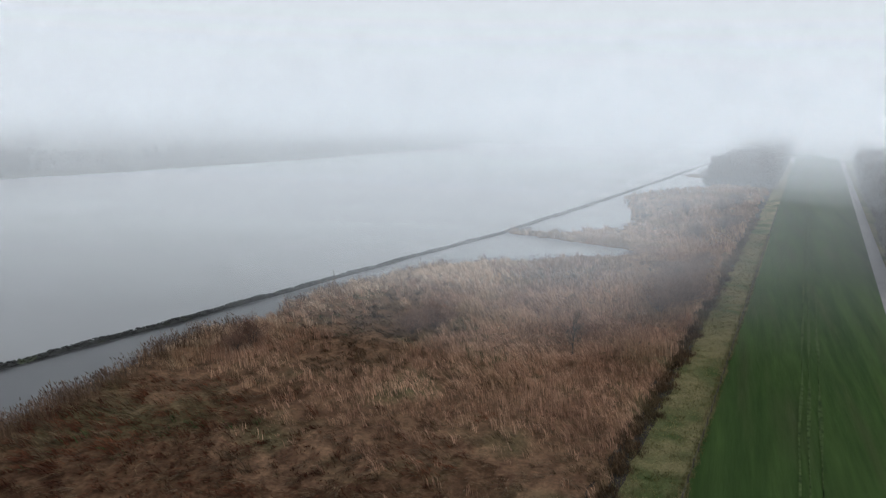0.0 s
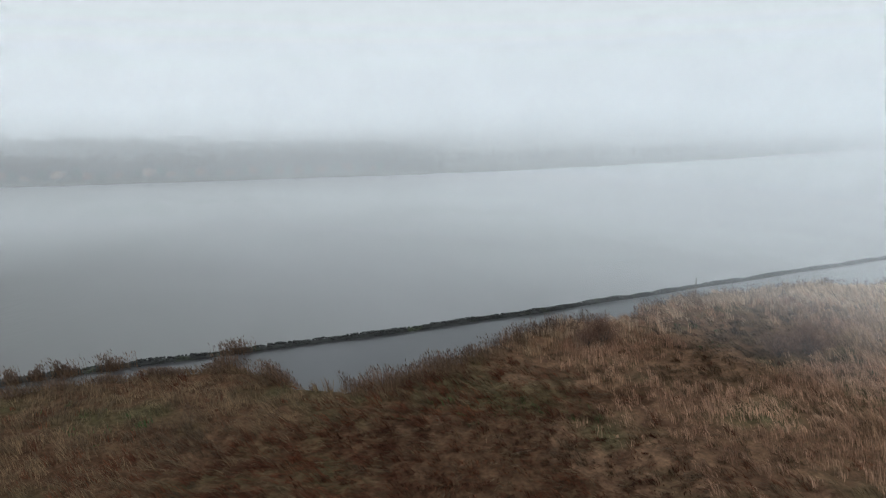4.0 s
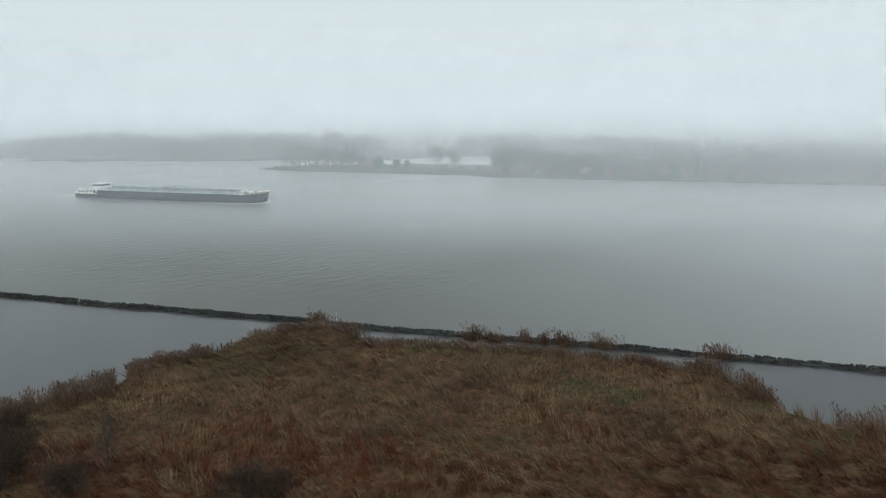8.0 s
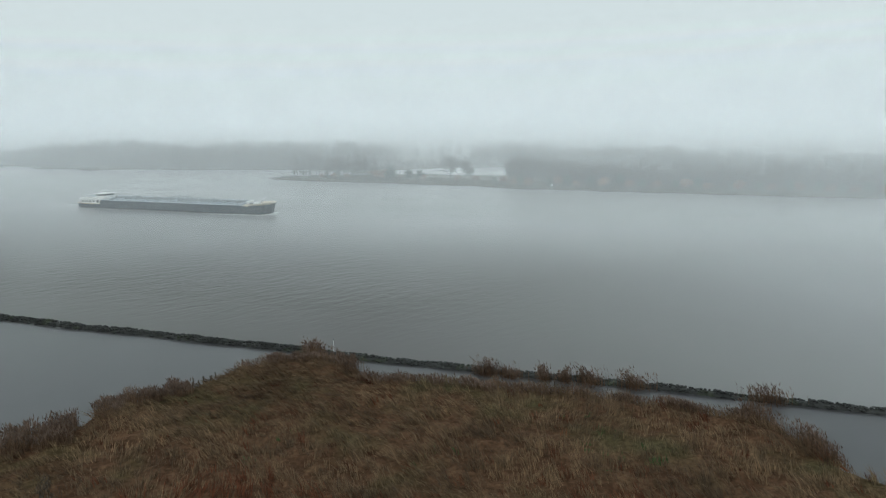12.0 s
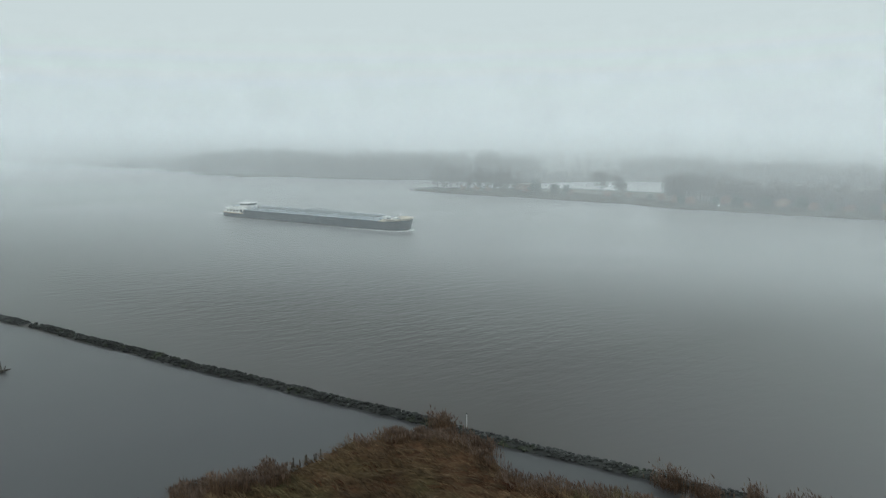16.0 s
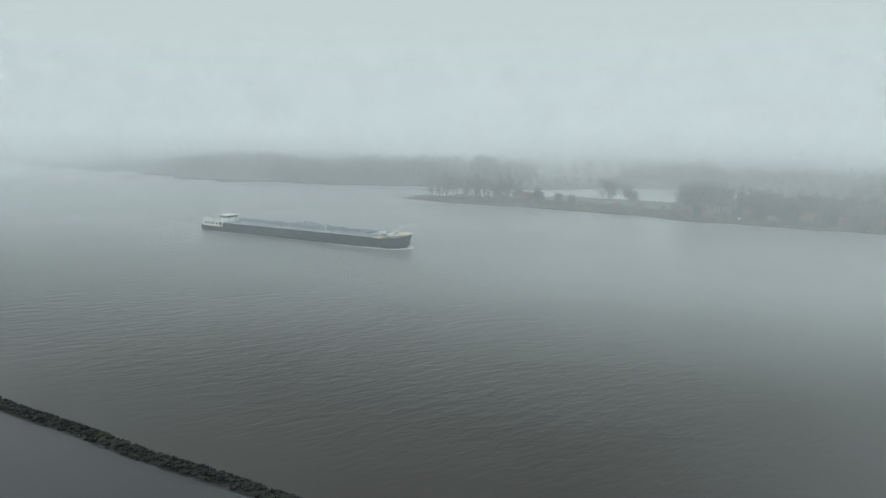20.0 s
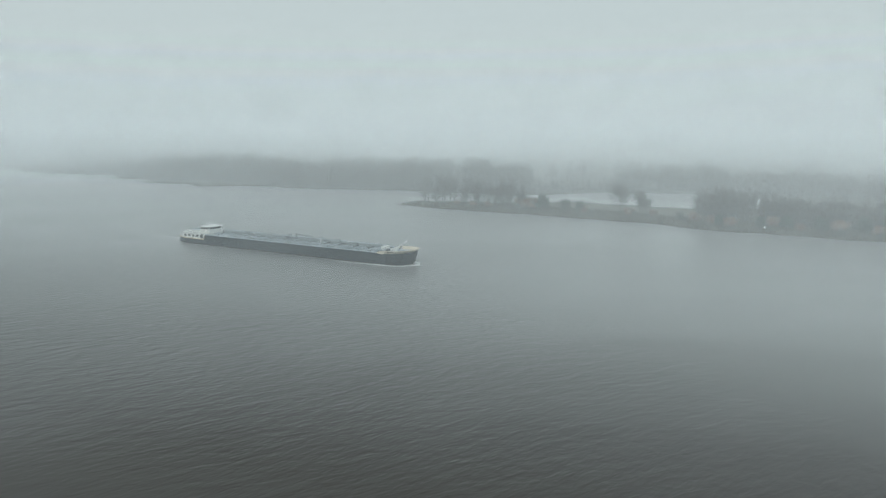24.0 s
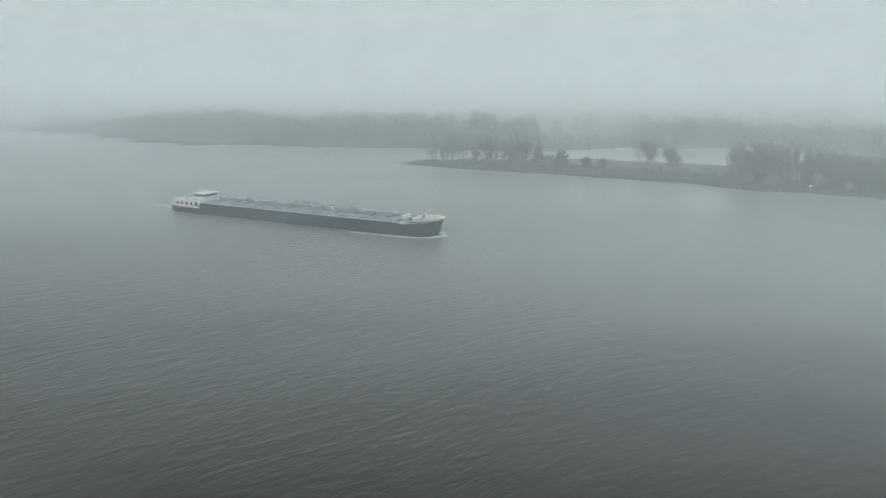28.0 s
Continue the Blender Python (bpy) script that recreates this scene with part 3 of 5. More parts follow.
plant("rust_grass", 380000, (-95, 100, 30, 118), lambda x, y: rust(x, y) * 0.9,
      lambda x, y: 1.35 + 0 * x, 0.09, lambda x, y: 0.87 + 0 * x, M["sedge"],
      "rust-red flattened sedge among the grass", "grass")


def weedy(x, y):
    s = 0.0
    for cx, cy, r in ((61, 62, 4.5), (66, 66, 4), (52, 64, 4), (48, 72, 5), (-28, 96, 4), (-31, 92, 3), (98, 70, 6), (100, 66, 5), (170, 12, 8), (8, 95, 6), (14, 88, 5), (-12, 92, 5)):
        s = s + np.exp(-((x - cx) ** 2 + (y - cy) ** 2) / r ** 2)
    return np.clip(s, 0, 1)


plant("green_weeds", 45000, (-45, 185, 5, 105), lambda x, y: weedy(x, y) * 0.6,
      lambda x, y: 0.7 + 0 * x, 0.11, lambda x, y: 0.6 + 0 * x, M["green_weed"],
      "low green weed patches among dry grass", "weeds")


# weeds that overgrow the ditch and tufts on the berm
def tufts(name, n, x0, x1, y_of, height, width, lean, mat, label, category, each=9, size=0.22):
    x = rng.uniform(x0, x1, n // each)
    y = y_of(x)
    x, y = np.repeat(x, each), np.repeat(y, each)
    tall = np.repeat(rng.uniform(0.5, 1.3, n // each), each) * height
    x, y = x + rng.normal(0, size, len(x)), y + rng.normal(0, size, len(y))
    a, b = ditch_y(x), fence_y(x)
    z = np.where(y > a, 0.45, 0.55 + 0.75 * np.clip((a - y) / (a - b), 0, 1)) - 0.05
    v, f = blades(x, y, z, tall * rng.uniform(0.7, 1.2, len(x)), width * rng.uniform(0.7, 1.4, len(x)), np.clip(lean + rng.normal(0, 0.15, len(x)), 0, 0.95), swirl(x, y) + rng.normal(0, 0.9, len(x)))
    return tagged(new(name, mesh_from(name, v, f, mat)), label, category, kind="stuff")


M["berm_blade"] = material("yellow_green_grass_blades", (0.11, 0.112, 0.043), (0.23, 0.195, 0.1), 0.2, 0.9, fine=1.2, island=0.45, grain=0.4, spec=0.1)
tufts("ditch_weeds", 34000, 45, 290, lambda x: ditch_y(x) + 0.9 + 1.0 * lumps(x, x * 0, 0.5, 2.0) + rng.normal(0, 0.8, len(x)), 0.95, 0.06, 0.4, M["flat_grass"], "brown dead weeds overgrowing the ditch", "weeds")
tufts("berm_tufts", 36000, 45, 250, lambda x: fence_y(x) + (ditch_y(x) - fence_y(x)) * rng.uniform(0.04, 1.0, len(x)), 0.32, 0.05, 0.6, M["berm_blade"], "short yellow-green grass tufts on the berm", "grass", size=0.3)
tufts("fence_grass", 16000, 45, 250, lambda x: fence_y(x) + rng.normal(0.1, 0.22, len(x)), 0.5, 0.05, 0.35, M["berm_blade"], "rank grass along the fence foot", "grass")


# tall reed along the waterline, with plumes
def fringe(name, x, y, height, mat, label, category, kind="stuff", parent=None, wide=0.042, plume=True):
    n = len(x)
    z = np.maximum(ground_z(x, y), -0.4)
    h = height * rng.uniform(0.6, 1.1, n) * np.clip(0.9 + 0.3 * lumps(x, y, 0.7, 5.5), 0.5, 1.25)
    le = rng.uniform(0.02, 0.22, n)
    he = 2.2 + rng.normal(0, 0.8, n)
    v, f = blades(x, y, z, h, wide * rng.uniform(0.6, 1.3, n), le, he, 0.1)
    ob = new(name, mesh_from(name, v, f, mat))
    if plume:
        tip = v.reshape(-1, 5, 3)[:, 4]
        pick = rng.random(n) < 0.5
        t = tip[pick]
        pv, pf = blades(t[:, 0], t[:, 1], t[:, 2] - 0.22, np.full(len(t), 0.5), np.full(len(t), 0.13), np.full(len(t), 0.5), he[pick])
        p = new("plumes", mesh_from("plumes", pv, pf, M["plume"]))
        p.parent = ob
        tagged(p, "feathery grey-brown plumes", kind="stuff")
    return tagged(ob, label, category, kind=kind)


def along(poly, first, last, density, depth):
    px, py = [], []
    for (ax, ay), (bx, by) in zip(poly[first:last], poly[first + 1:last + 1]):
        L = math.hypot(bx - ax, by - ay)
        k = int(L * density)
        t = rng.random(k)
        nx_, ny_ = (by - ay) / L, -(bx - ax) / L
        d = rng.uniform(-0.6, depth, k) ** 1.0
        gap = np.clip(0.55 + 0.6 * lumps(ax + (bx - ax) * t, ay + (by - ay) * t, 0.5, 3.1), 0.15, 1)
        ok = rng.random(k) < gap
        px.append((ax + (bx - ax) * t + nx_ * d)[ok])
        py.append((ay + (by - ay) * t + ny_ * d)[ok])
    return np.concatenate(px), np.concatenate(py)


def shore_index(x, y):
    return min(range(len(NEAR_SHORE)), key=lambda i: (NEAR_SHORE[i][0] - x) ** 2 + (NEAR_SHORE[i][1] - y) ** 2)


for a, b, dens, dep, h in (((-92, 58), (-57, 97.5), 320, 7.0, 2.3), ((-57.5, 102), (-49, 110.5), 300, 4.0, 2.0), ((-45, 119), (-26, 123.5), 260, 4.0, 1.25),
                           ((-22.5, 116.5), (31.5, 104.5), 150, 4.0, 1.2), ((31.5, 104.5), (37.2, 91), 120, 3.0, 2.4), ((41.5, 86.8), (93, 85.5), 130, 5.5, 2.3),
                           ((101, 82), (166, 64), 45, 5, 2.2), ((166, 64), (196, 31), 45, 4, 2.2), ((209, 33), (244, 40), 25, 3, 1.9),
                           ((244, 40), (382, 38), 25, 5, 2.3)):
    x, y = along(NEAR_SHORE, shore_index(*a), shore_index(*b), dens, dep)
    fringe("shore_reeds", x, y, h, M["fringe"], "tall straw-coloured reeds with plumes at the waterline", "reeds")

# clumps of reed that stand in the water beside the dam
for cx, cy, rx, n, h in ((35.3, 109.9, 2.6, 330, 2.3), (18.2, 114.6, 2.0, 330, 2.1), (12.0, 116, 1.7, 420, 2.3), (8.2, 116.8, 1.1, 260, 2.0), (5.2, 117.4, 1.1, 260, 2.0),
                         (0.2, 118.2, 1.8, 340, 2.2), (-3.6, 119.0, 2.0, 360, 2.1), (-33.0, 127.4, 2.0, 520, 2.3), (-26.3, 122.4, 2.0, 520, 2.4), (-25.0, 118.0, 2.0, 300, 1.9)):
    n = int(n * 1.15)
    x = cx + rng.normal(0, rx * 0.5, n)
    y = cy - (x - cx) * 0.24 + rng.normal(0, 0.5, n)
    tagged(fringe("reed_clump", x, y, h * 1.2, M["fringe"], "clump of tall plumed reed standing in shallow water", "reeds", kind="stuff"), group="reed clumps along the dam")


# ---------------------------------------------------------------- rubble dam
def rock_mesh(name, seed, mat):
    r = random.Random(seed)
    bm = bmesh.new()
    bmesh.ops.create_icosphere(bm, subdivisions=1, radius=1.0)
    for v in bm.verts:
        v.co *= r.uniform(0.72, 1.1)
        v.co.z *= 0.7
    me = bpy.data.meshes.new(name)
    bm.to_mesh(me)
    bm.free()
    me.materials.append(mat)
    return me


dam_len = [0.0]
for (ax, ay), (bx, by) in zip(DAM, DAM[1:]):
    dam_len.append(dam_len[-1] + math.hypot(bx - ax, by - ay))
DL = np.array(dam_len)
DX, DY = np.array([p[0] for p in DAM], float), np.array([p[1] for p in DAM], float)


def dam_at(s, across):
    x, y = np.interp(s, DL, DX), np.interp(s, DL, DY)
    e = 4.0
    tx, ty = np.interp(s + e, DL, DX) - np.interp(s - e, DL, DX), np.interp(s + e, DL, DY) - np.interp(s - e, DL, DY)
    k = np.hypot(tx, ty)
    wob = 0.18 * np.sin(s * 0.21) + 0.15 * np.sin(s * 0.083 + 1)
    across = across * np.interp(x, [-70, 0, 60], [0.9, 0.75, 0.62])
    return x - ty / k * (across + wob), y + tx / k * (across + wob)


GAP = float(np.interp(-133.0, DX, DL))


def dam_height(s, across):
    crest = 0.55 + 0.09 * np.sin(s * 0.37) + 0.07 * np.sin(s * 0.9 + 2)
    h = crest * np.clip(1.25 - (np.abs(across) / 1.4) ** 2 * 1.25, -0.6, 1)
    return np.where(np.abs(s - GAP) < 1.2, -0.5, h)


dam = tagged(new("rubble_dam"), "long low dam of dark rubble stones between river and lagoon", "dam", kind="structure")
ss, aa = np.arange(2, DL[-1] - 2, 1.5), np.linspace(-1.9, 1.9, 9)
S, A = np.meshgrid(ss, aa, indexing="ij")
cx_, cy_ = dam_at(S, A)
core = np.stack([cx_, cy_, dam_height(S, A) - 0.18], -1).reshape(-1, 3)
i = np.arange(S.size).reshape(S.shape)
fq = np.stack([i[:-1, :-1], i[1:, :-1], i[1:, 1:], i[:-1, 1:]], -1).reshape(-1, 4)
part_mesh("core", mesh_from("core", core, fq[:, ::-1], M["stone"]), dam)

rocks = [rock_mesh("stone", k, M["stone"]) for k in range(8)]
near_lo, near_hi = float(np.interp(-32, DX, DL)), float(np.interp(16, DX, DL))
rock_v = [np.array([v.co[:] for v in r.vertices]) for r in rocks]
rock_f = [np.array([p.vertices[:] for p in r.polygons]) for r in rocks]


def rocks_joined(s, a, size):
    vs, fs, o = [], [], 0
    x, y = dam_at(s, a)
    z = dam_height(s, a)
    for k in range(len(s)):
        q = k % 8
        c, d = math.cos(k * 2.4), math.sin(k * 2.4)
        v = rock_v[q] * size[k]
        v = np.stack([v[:, 0] * c - v[:, 1] * d, v[:, 0] * d + v[:, 1] * c, v[:, 2]], -1) + (x[k], y[k], z[k])
        vs.append(v)
        fs.append(rock_f[q] + o)
        o += len(v)
    return np.concatenate(vs), np.concatenate(fs)


def dam_sample(lo, hi, per_metre):
    n = int((hi - lo) * per_metre)
    s, a = rng.uniform(lo, hi, n), rng.uniform(-1.35, 1.35, n)
    ok = np.abs(s - GAP) > 1.3
    return s[ok], a[ok]


for lo, hi, per, size in ((DL[1], near_lo, 13, 0.30), (near_lo, near_hi, 9, 0.22), (near_hi, float(np.interp(230, DX, DL)), 13, 0.23), (float(np.interp(230, DX, DL)), float(np.interp(560, DX, DL)), 4, 0.5)):
    s, a = dam_sample(lo, hi, per)
    v, f = rocks_joined(s, a, size * rng.uniform(0.6, 1.35, len(s)))
    tagged(part_mesh("rubble", mesh_from("rubble", v, f, M["stone"]), dam), kind="stuff")
s, a = dam_sample(near_lo, near_hi, 6)
sx, sy = dam_at(s, a)
sz = dam_height(s, a)
for k in range(min(300, len(s))):
    o = part_mesh("stone", rocks[k % 8], dam)
    r = 0.22 * rng.uniform(0.7, 1.4)
    o.matrix_local = Matrix.LocRotScale((sx[k], sy[k], sz[k]), Euler((0, 0, k * 1.7)), (r, r * rng.uniform(0.8, 1.2), r))


# ---------------------------------------------------------------- trees and shrubs
def cone_ring(bm, pts, radii, n=6):
    rings = []
    for p, r in zip(pts, radii):
        rings.append([bm.verts.new((p[0] + r * math.cos(2 * math.pi * k / n), p[1] + r * math.sin(2 * math.pi * k / n), p[2])) for k in range(n)])
    for a, b in zip(rings, rings[1:]):
        for k in range(n):
            bm.faces.new((a[k], a[(k + 1) % n], b[(k + 1) % n], b[k]))
    bm.faces.new(rings[-1])


def bare_tree(name, seed, h, spread_, label, lean=0.0, twigs=1500, mat="twig", low=0.3, stems=1, upright=0.5, twig_w=0.09, loose=0.12):
    """A leafless tree: tapered trunk, limbs and a crown of many fine twigs with gaps."""
    r = random.Random(seed)
    root = tagged(new(name), label, "tree" if stems == 1 else "shrub")
    bm = bmesh.new()
    limb = bmesh.new()
    ends = []
    for sidx in range(stems):
        ang = r.uniform(0, 6.28)
        out = 0 if stems == 1 else r.uniform(0.1, 0.35) * spread_
        pts, rad = [], []
        for k in range(7):
            t = k / 6
            pts.append((out * math.cos(ang) * (0.2 + t) + lean * h * t * t + r.uniform(-1, 1) * 0.02 * h, out * math.sin(ang) * (0.2 + t) + r.uniform(-1, 1) * 0.02 * h, h * 0.9 * t - 0.2))
            rad.append((0.018 * h if stems == 1 else 0.012 * h) * (1 - 0.85 * t) + 0.015)
        cone_ring(bm, pts, rad)
        for k in range(16 if stems == 1 else 5):
            t = r.uniform(low, 0.95)
            q = min(int(t * 6), 5)
            p = Vector(pts[q]).lerp(Vector(pts[q + 1]), t * 6 - q)
            a = r.uniform(0, 6.28)
            L = spread_ * (1.15 - t * 0.75) * r.uniform(0.6, 1.1)
            e = p + Vector((math.cos(a) * L, math.sin(a) * L, L * (upright + r.uniform(0.1, 0.6))))
            m = p.lerp(e, 0.5) + Vector((0, 0, -0.08 * L))
            tube(limb, p, m, 0.006 * h, 0.004 * h, 4, False)
            tube(limb, m, e, 0.004 * h, 0.0015 * h, 4, False)
            ends += [(m, e), (p.lerp(m, 0.6), e)]
        ends.append((Vector(pts[4]), Vector(pts[6])))
    part("trunk", bm, M["bark"], root)
    part("limbs", limb, M["bark"], root)
    g = np.random.default_rng(seed)
    n = twigs
    pick = g.integers(0, len(ends), n)
    A_ = np.array([a[:] for a, _ in ends])[pick]
    B_ = np.array([b[:] for _, b in ends])[pick]
    t = g.uniform(0.1, 1.1, n)[:, None]
    p = A_ + (B_ - A_) * t + g.normal(0, loose * spread_, (n, 3))
    dirn = (B_ - A_) / (np.linalg.norm(B_ - A_, axis=1)[:, None] + 1e-6) * 0.6 + g.normal(0, 0.6, (n, 3)) + np.array([0, 0, upright])
    dirn /= np.linalg.norm(dirn, axis=1)[:, None]
    L = g.uniform(0.08, 0.22, n)[:, None] * max(h * 0.55, spread_)
    side = np.cross(dirn, g.normal(0, 1, (n, 3)))
    side /= np.linalg.norm(side, axis=1)[:, None] + 1e-6
    w = g.uniform(0.5, 1.3, n)[:, None] * twig_w
    q = p + dirn * L
    v = np.stack([p - side * w, p + side * w, q], 1).reshape(-1, 3)
    f = np.arange(3 * n).reshape(-1, 3)
    part_mesh("crown", mesh_from("crown", v, f, M[mat]), root)
    return root


def island_y(x):
    return float(np.interp(x, [-156, -108, -62, -13, 8, 36, 56, 90, 138, 195, 230, 288, 372, 489, 693], [487, 465, 449, 429, 412, 402.5, 395.5, 384.5, 367, 352, 339, 324, 311, 296, 279]))


def at_ground(x, y, turn=0.0, s=1.0):
    z = float(ground_z(np.array([float(x)]), np.array([float(y)]))[0])
    return Matrix.LocRotScale((x, y, z - 0.1), Euler((0, 0, turn)), (s, s, s))


def place(ob, x, y, turn=0.0, s=1.0):
    m = at_ground(x, y, turn, s)
    c = copy_thing(ob, m)
    c.scale = (s, s, s)
    return c


TALL = "tall leafless tree with fine grey twigs on the far bank"
proto = [bare_tree("bare_tree", 11, 15.0, 3.4, TALL, twigs=1700, low=0.16, upright=0.9, twig_w=0.036, loose=0.16),
         bare_tree("bare_tree", 12, 16.0, 2.9, TALL, twigs=1600, low=0.18, upright=1.2, twig_w=0.036, loose=0.16),
         bare_tree("bare_tree", 13, 11.5, 4.4, "rounded leafless tree on the low grassy island", twigs=3000, low=0.2, upright=0.8, twig_w=0.05, loose=0.2),
         bare_tree("bare_tree", 14, 14.5, 4.2, TALL, twigs=2300, low=0.18, upright=0.9, twig_w=0.042, loose=0.15)]
bush = [bare_tree("bank_shrub", 21, 4.0, 2.4, "low leafless shrub on the far bank", twigs=2200, low=0.05, stems=6, upright=0.6, mat="shrub", twig_w=0.06),
        bare_tree("bank_shrub", 22, 5.0, 2.0, "upright dark shrub on the far bank", twigs=2600, low=0.02, stems=6, upright=0.9, mat="evergreen", twig_w=0.08)]
homes = [(-136, 8, 1, 0.95), (-131, 10, 0, 0.9), (-125, 9, 1, 1.0), (-112, 9, 1, 0.95), (-104, 10, 0, 0.9), (-94, 14, 0, 0.95), (-90, 13, 3, 0.8),
         (-85, 9, 1, 0.85), (-79, 11, 0, 0.75), (-28, 9, 2, 1.3), (-18.5, 10, 2, 1.05), (-15.5, 13, 2, 0.75)]
r_ = random.Random(5)
for x, back, k, s in homes:
    c = place(proto[k], x, island_y(x) + back, r_.uniform(0, 6.28), s)
    tagged(c, group="trees on the island")
for k in range(20):
    x = -138 + k * 3.1 + r_.uniform(-1.5, 1.5)
    if -120 < x < -114:
        continue
    c = place(proto[k % 2], x, island_y(x) + r_.uniform(7, 16), r_.uniform(0, 6.28), r_.uniform(0.7, 1.15))
    tagged(c, group="trees on the island")
for x, back, k, s in ((-117, 8, 0, 0.9), (-107, 9, 0, 1.0), (-98, 9, 0, 1.0), (-79, 10, 0, 1.7), (-76, 9, 0, 1.6), (-73, 11, 0, 1.7), (-67.6, 8, 1, 1.75), (-66, 10, 1, 1.3), (-55.1, 9, 1, 1.4), (-48.2, 9, 1, 1.35), (-46.4, 10, 0, 1.2),
                      (-24, 11, 0, 1.1), (-12, 11, 0, 1.0), (-1.1, 11, 1, 0.85), (5, 11, 0, 1.3)):
    tagged(place(bush[k], x, island_y(x) + back, r_.uniform(0, 6.28), s), group="shrubs on the island")
for k in range(46):
    x = 7.5 + k * 0.92 + r_.uniform(-0.5, 0.5)
    dense = k < 10 or k > 34
    if k in (17, 24):
        continue
    tagged(place(proto[(3, 1, 0)[k % 3] if dense else k % 2], x, island_y(x) + r_.uniform(9, 26), r_.uniform(0, 6.28), r_.uniform(0.8, 1.1)), group="trees on the island")
for k in range(90):
    x = 48 + k * 2.3 + r_.uniform(-1.5, 1.5)
    tagged(place(proto[(0, 3, 2, 3)[k % 4]], x, island_y(x) + r_.uniform(8, 34), r_.uniform(0, 6.28), r_.uniform(0.65, 1.1)), group="trees on the island")
for k in range(34):
    x = 8 + k * 6.4 + r_.uniform(-3, 3)
    tagged(place(bush[k % 2], x, island_y(x) + r_.uniform(4, 9), r_.uniform(0, 6.28), r_.uniform(0.9, 1.5)), group="shrubs on the island")

# roadside trees behind the dike and the carr beyond the backwater
road_tree = [bare_tree("roadside_tree", 31, 17.0, 4.6, "tall dark leafless tree beside the dike road", twigs=4200, low=0.08, upright=0.7, twig_w=0.13),
             bare_tree("roadside_tree", 32, 14.0, 4.2, "broad dark leafless tree beside the dike road", twigs=4200, low=0.06, upright=0.5, twig_w=0.13)]
for k in range(130):
    x = 172 + k * 3.4 + r_.uniform(-1.5, 1.5)
    y = road_y(x) - (4.2, 6.5, 10, 5.2, 14, 8)[k % 6] - r_.uniform(0, 2) - 0.012 * max(0, x - 250)
    c = copy_thing(road_tree[k % 2], Matrix.Identity(4))
    c.matrix_basis = Matrix.LocRotScale((x, y, 0.9), Euler((0, 0, r_.uniform(0, 6.28))), [r_.uniform(0.8, 1.15)] * 3)
    tagged(c, group="roadside trees")
carr = [bare_tree("willow", 41, 8.5, 3.6, "grey bushy willow in the marsh", twigs=2400, low=0.05, stems=5, upright=0.5, twig_w=0.11),
        bare_tree("willow", 42, 10.0, 3.2, "grey bushy willow in the marsh", twigs=2200, low=0.1, stems=3, upright=0.7, twig_w=0.11)]
for k in range(64):
    x = 420 + 260 * r_.random() ** 1.1
    lo, hi = fence_y(x) + 12, fence_y(x) + 48
    y = r_.uniform(lo, hi)
    if x < 470:
        y = min(y, 14)
    c = place(carr[k % 2], x, y, r_.uniform(0, 6.28), r_.uniform(0.8, 1.3))
    tagged(c, group="willows in the marsh")
for x, y, s in ((498, 8, 1.1), (507, 2, 1.3), (515, 12, 1.2), (521, 9, 1.0)):
    tagged(place(carr[1], x, y, s * 3, s), group="willows in the marsh")

# shrubs and saplings in the reed bed
shrub = [bare_tree("shrub", 51, 3.4, 2.6, "dense dark red-brown leafless shrub in the reeds", twigs=3600, low=0.02, stems=9, upright=0.55, mat="shrub", twig_w=0.022),
         bare_tree("shrub", 52, 3.0, 3.0, "broad red-brown leafless shrub in the reeds", twigs=4200, low=0.02, stems=11, upright=0.4, mat="shrub", twig_w=0.022),
         bare_tree("shrub", 53, 3.4, 2.6, "dense dark brown leafless shrub in the grass", twigs=4200, low=0.02, stems=9, upright=0.55, mat="dark_shrub", twig_w=0.022),
         bare_tree("shrub", 54, 3.0, 3.0, "broad dark brown leafless shrub in the grass", twigs=4600, low=0.02, stems=11, upright=0.4, mat="dark_shrub", twig_w=0.022)]
for x, y, k, s in ((83.5, 74, 0, 1.25), (81, 75.5, 0, 0.95), (102, 54.5, 1, 1.1), (107, 52, 1, 1.15), (111, 54.5, 0, 0.9), (138, 14, 1, 1.8), (145, 11.5, 1, 1.9), (133, 15.5, 0, 1.2), (150, 11, 0, 1.5), (156, 15, 1, 1.7), (163, 11, 1, 1.6), (148, 17, 0, 1.3), (172, 10, 0, 1.2),
                   (-27, 66.5, 0, 1.1), (-24, 67, 1, 0.8), (-45, 66, 1, 1.1), (-55, 72, 1, 1.2), (-60, 78, 0, 1.2), (-53, 67, 0, 1.2), (188, 9, 1, 1.0), (230, 12, 1, 1.3), (262, 2, 1, 1.4), (300, 6, 1, 1.5), (330, 0, 1, 1.5), (282, 18, 0, 1.4), (250, 5, 0, 1.3)):
    place(shrub[k if x > 0 else k + 2], x, y, x * 1.3, s)
young = bare_tree("sapling", 61, 6.4, 1.9, "thin leafless sapling among the reeds", twigs=520, low=0.2, upright=1.1, twig_w=0.03)
place(young, 103.6, 26.5, 0.4, 1.15)
place(young, -43.5, 71, 2.0, 1.0)
for ob in proto + bush + road_tree + carr + shrub + [young]:
    for c in list(ob.children_recursive):
        bpy.data.objects.remove(c)
    bpy.data.objects.remove(ob)


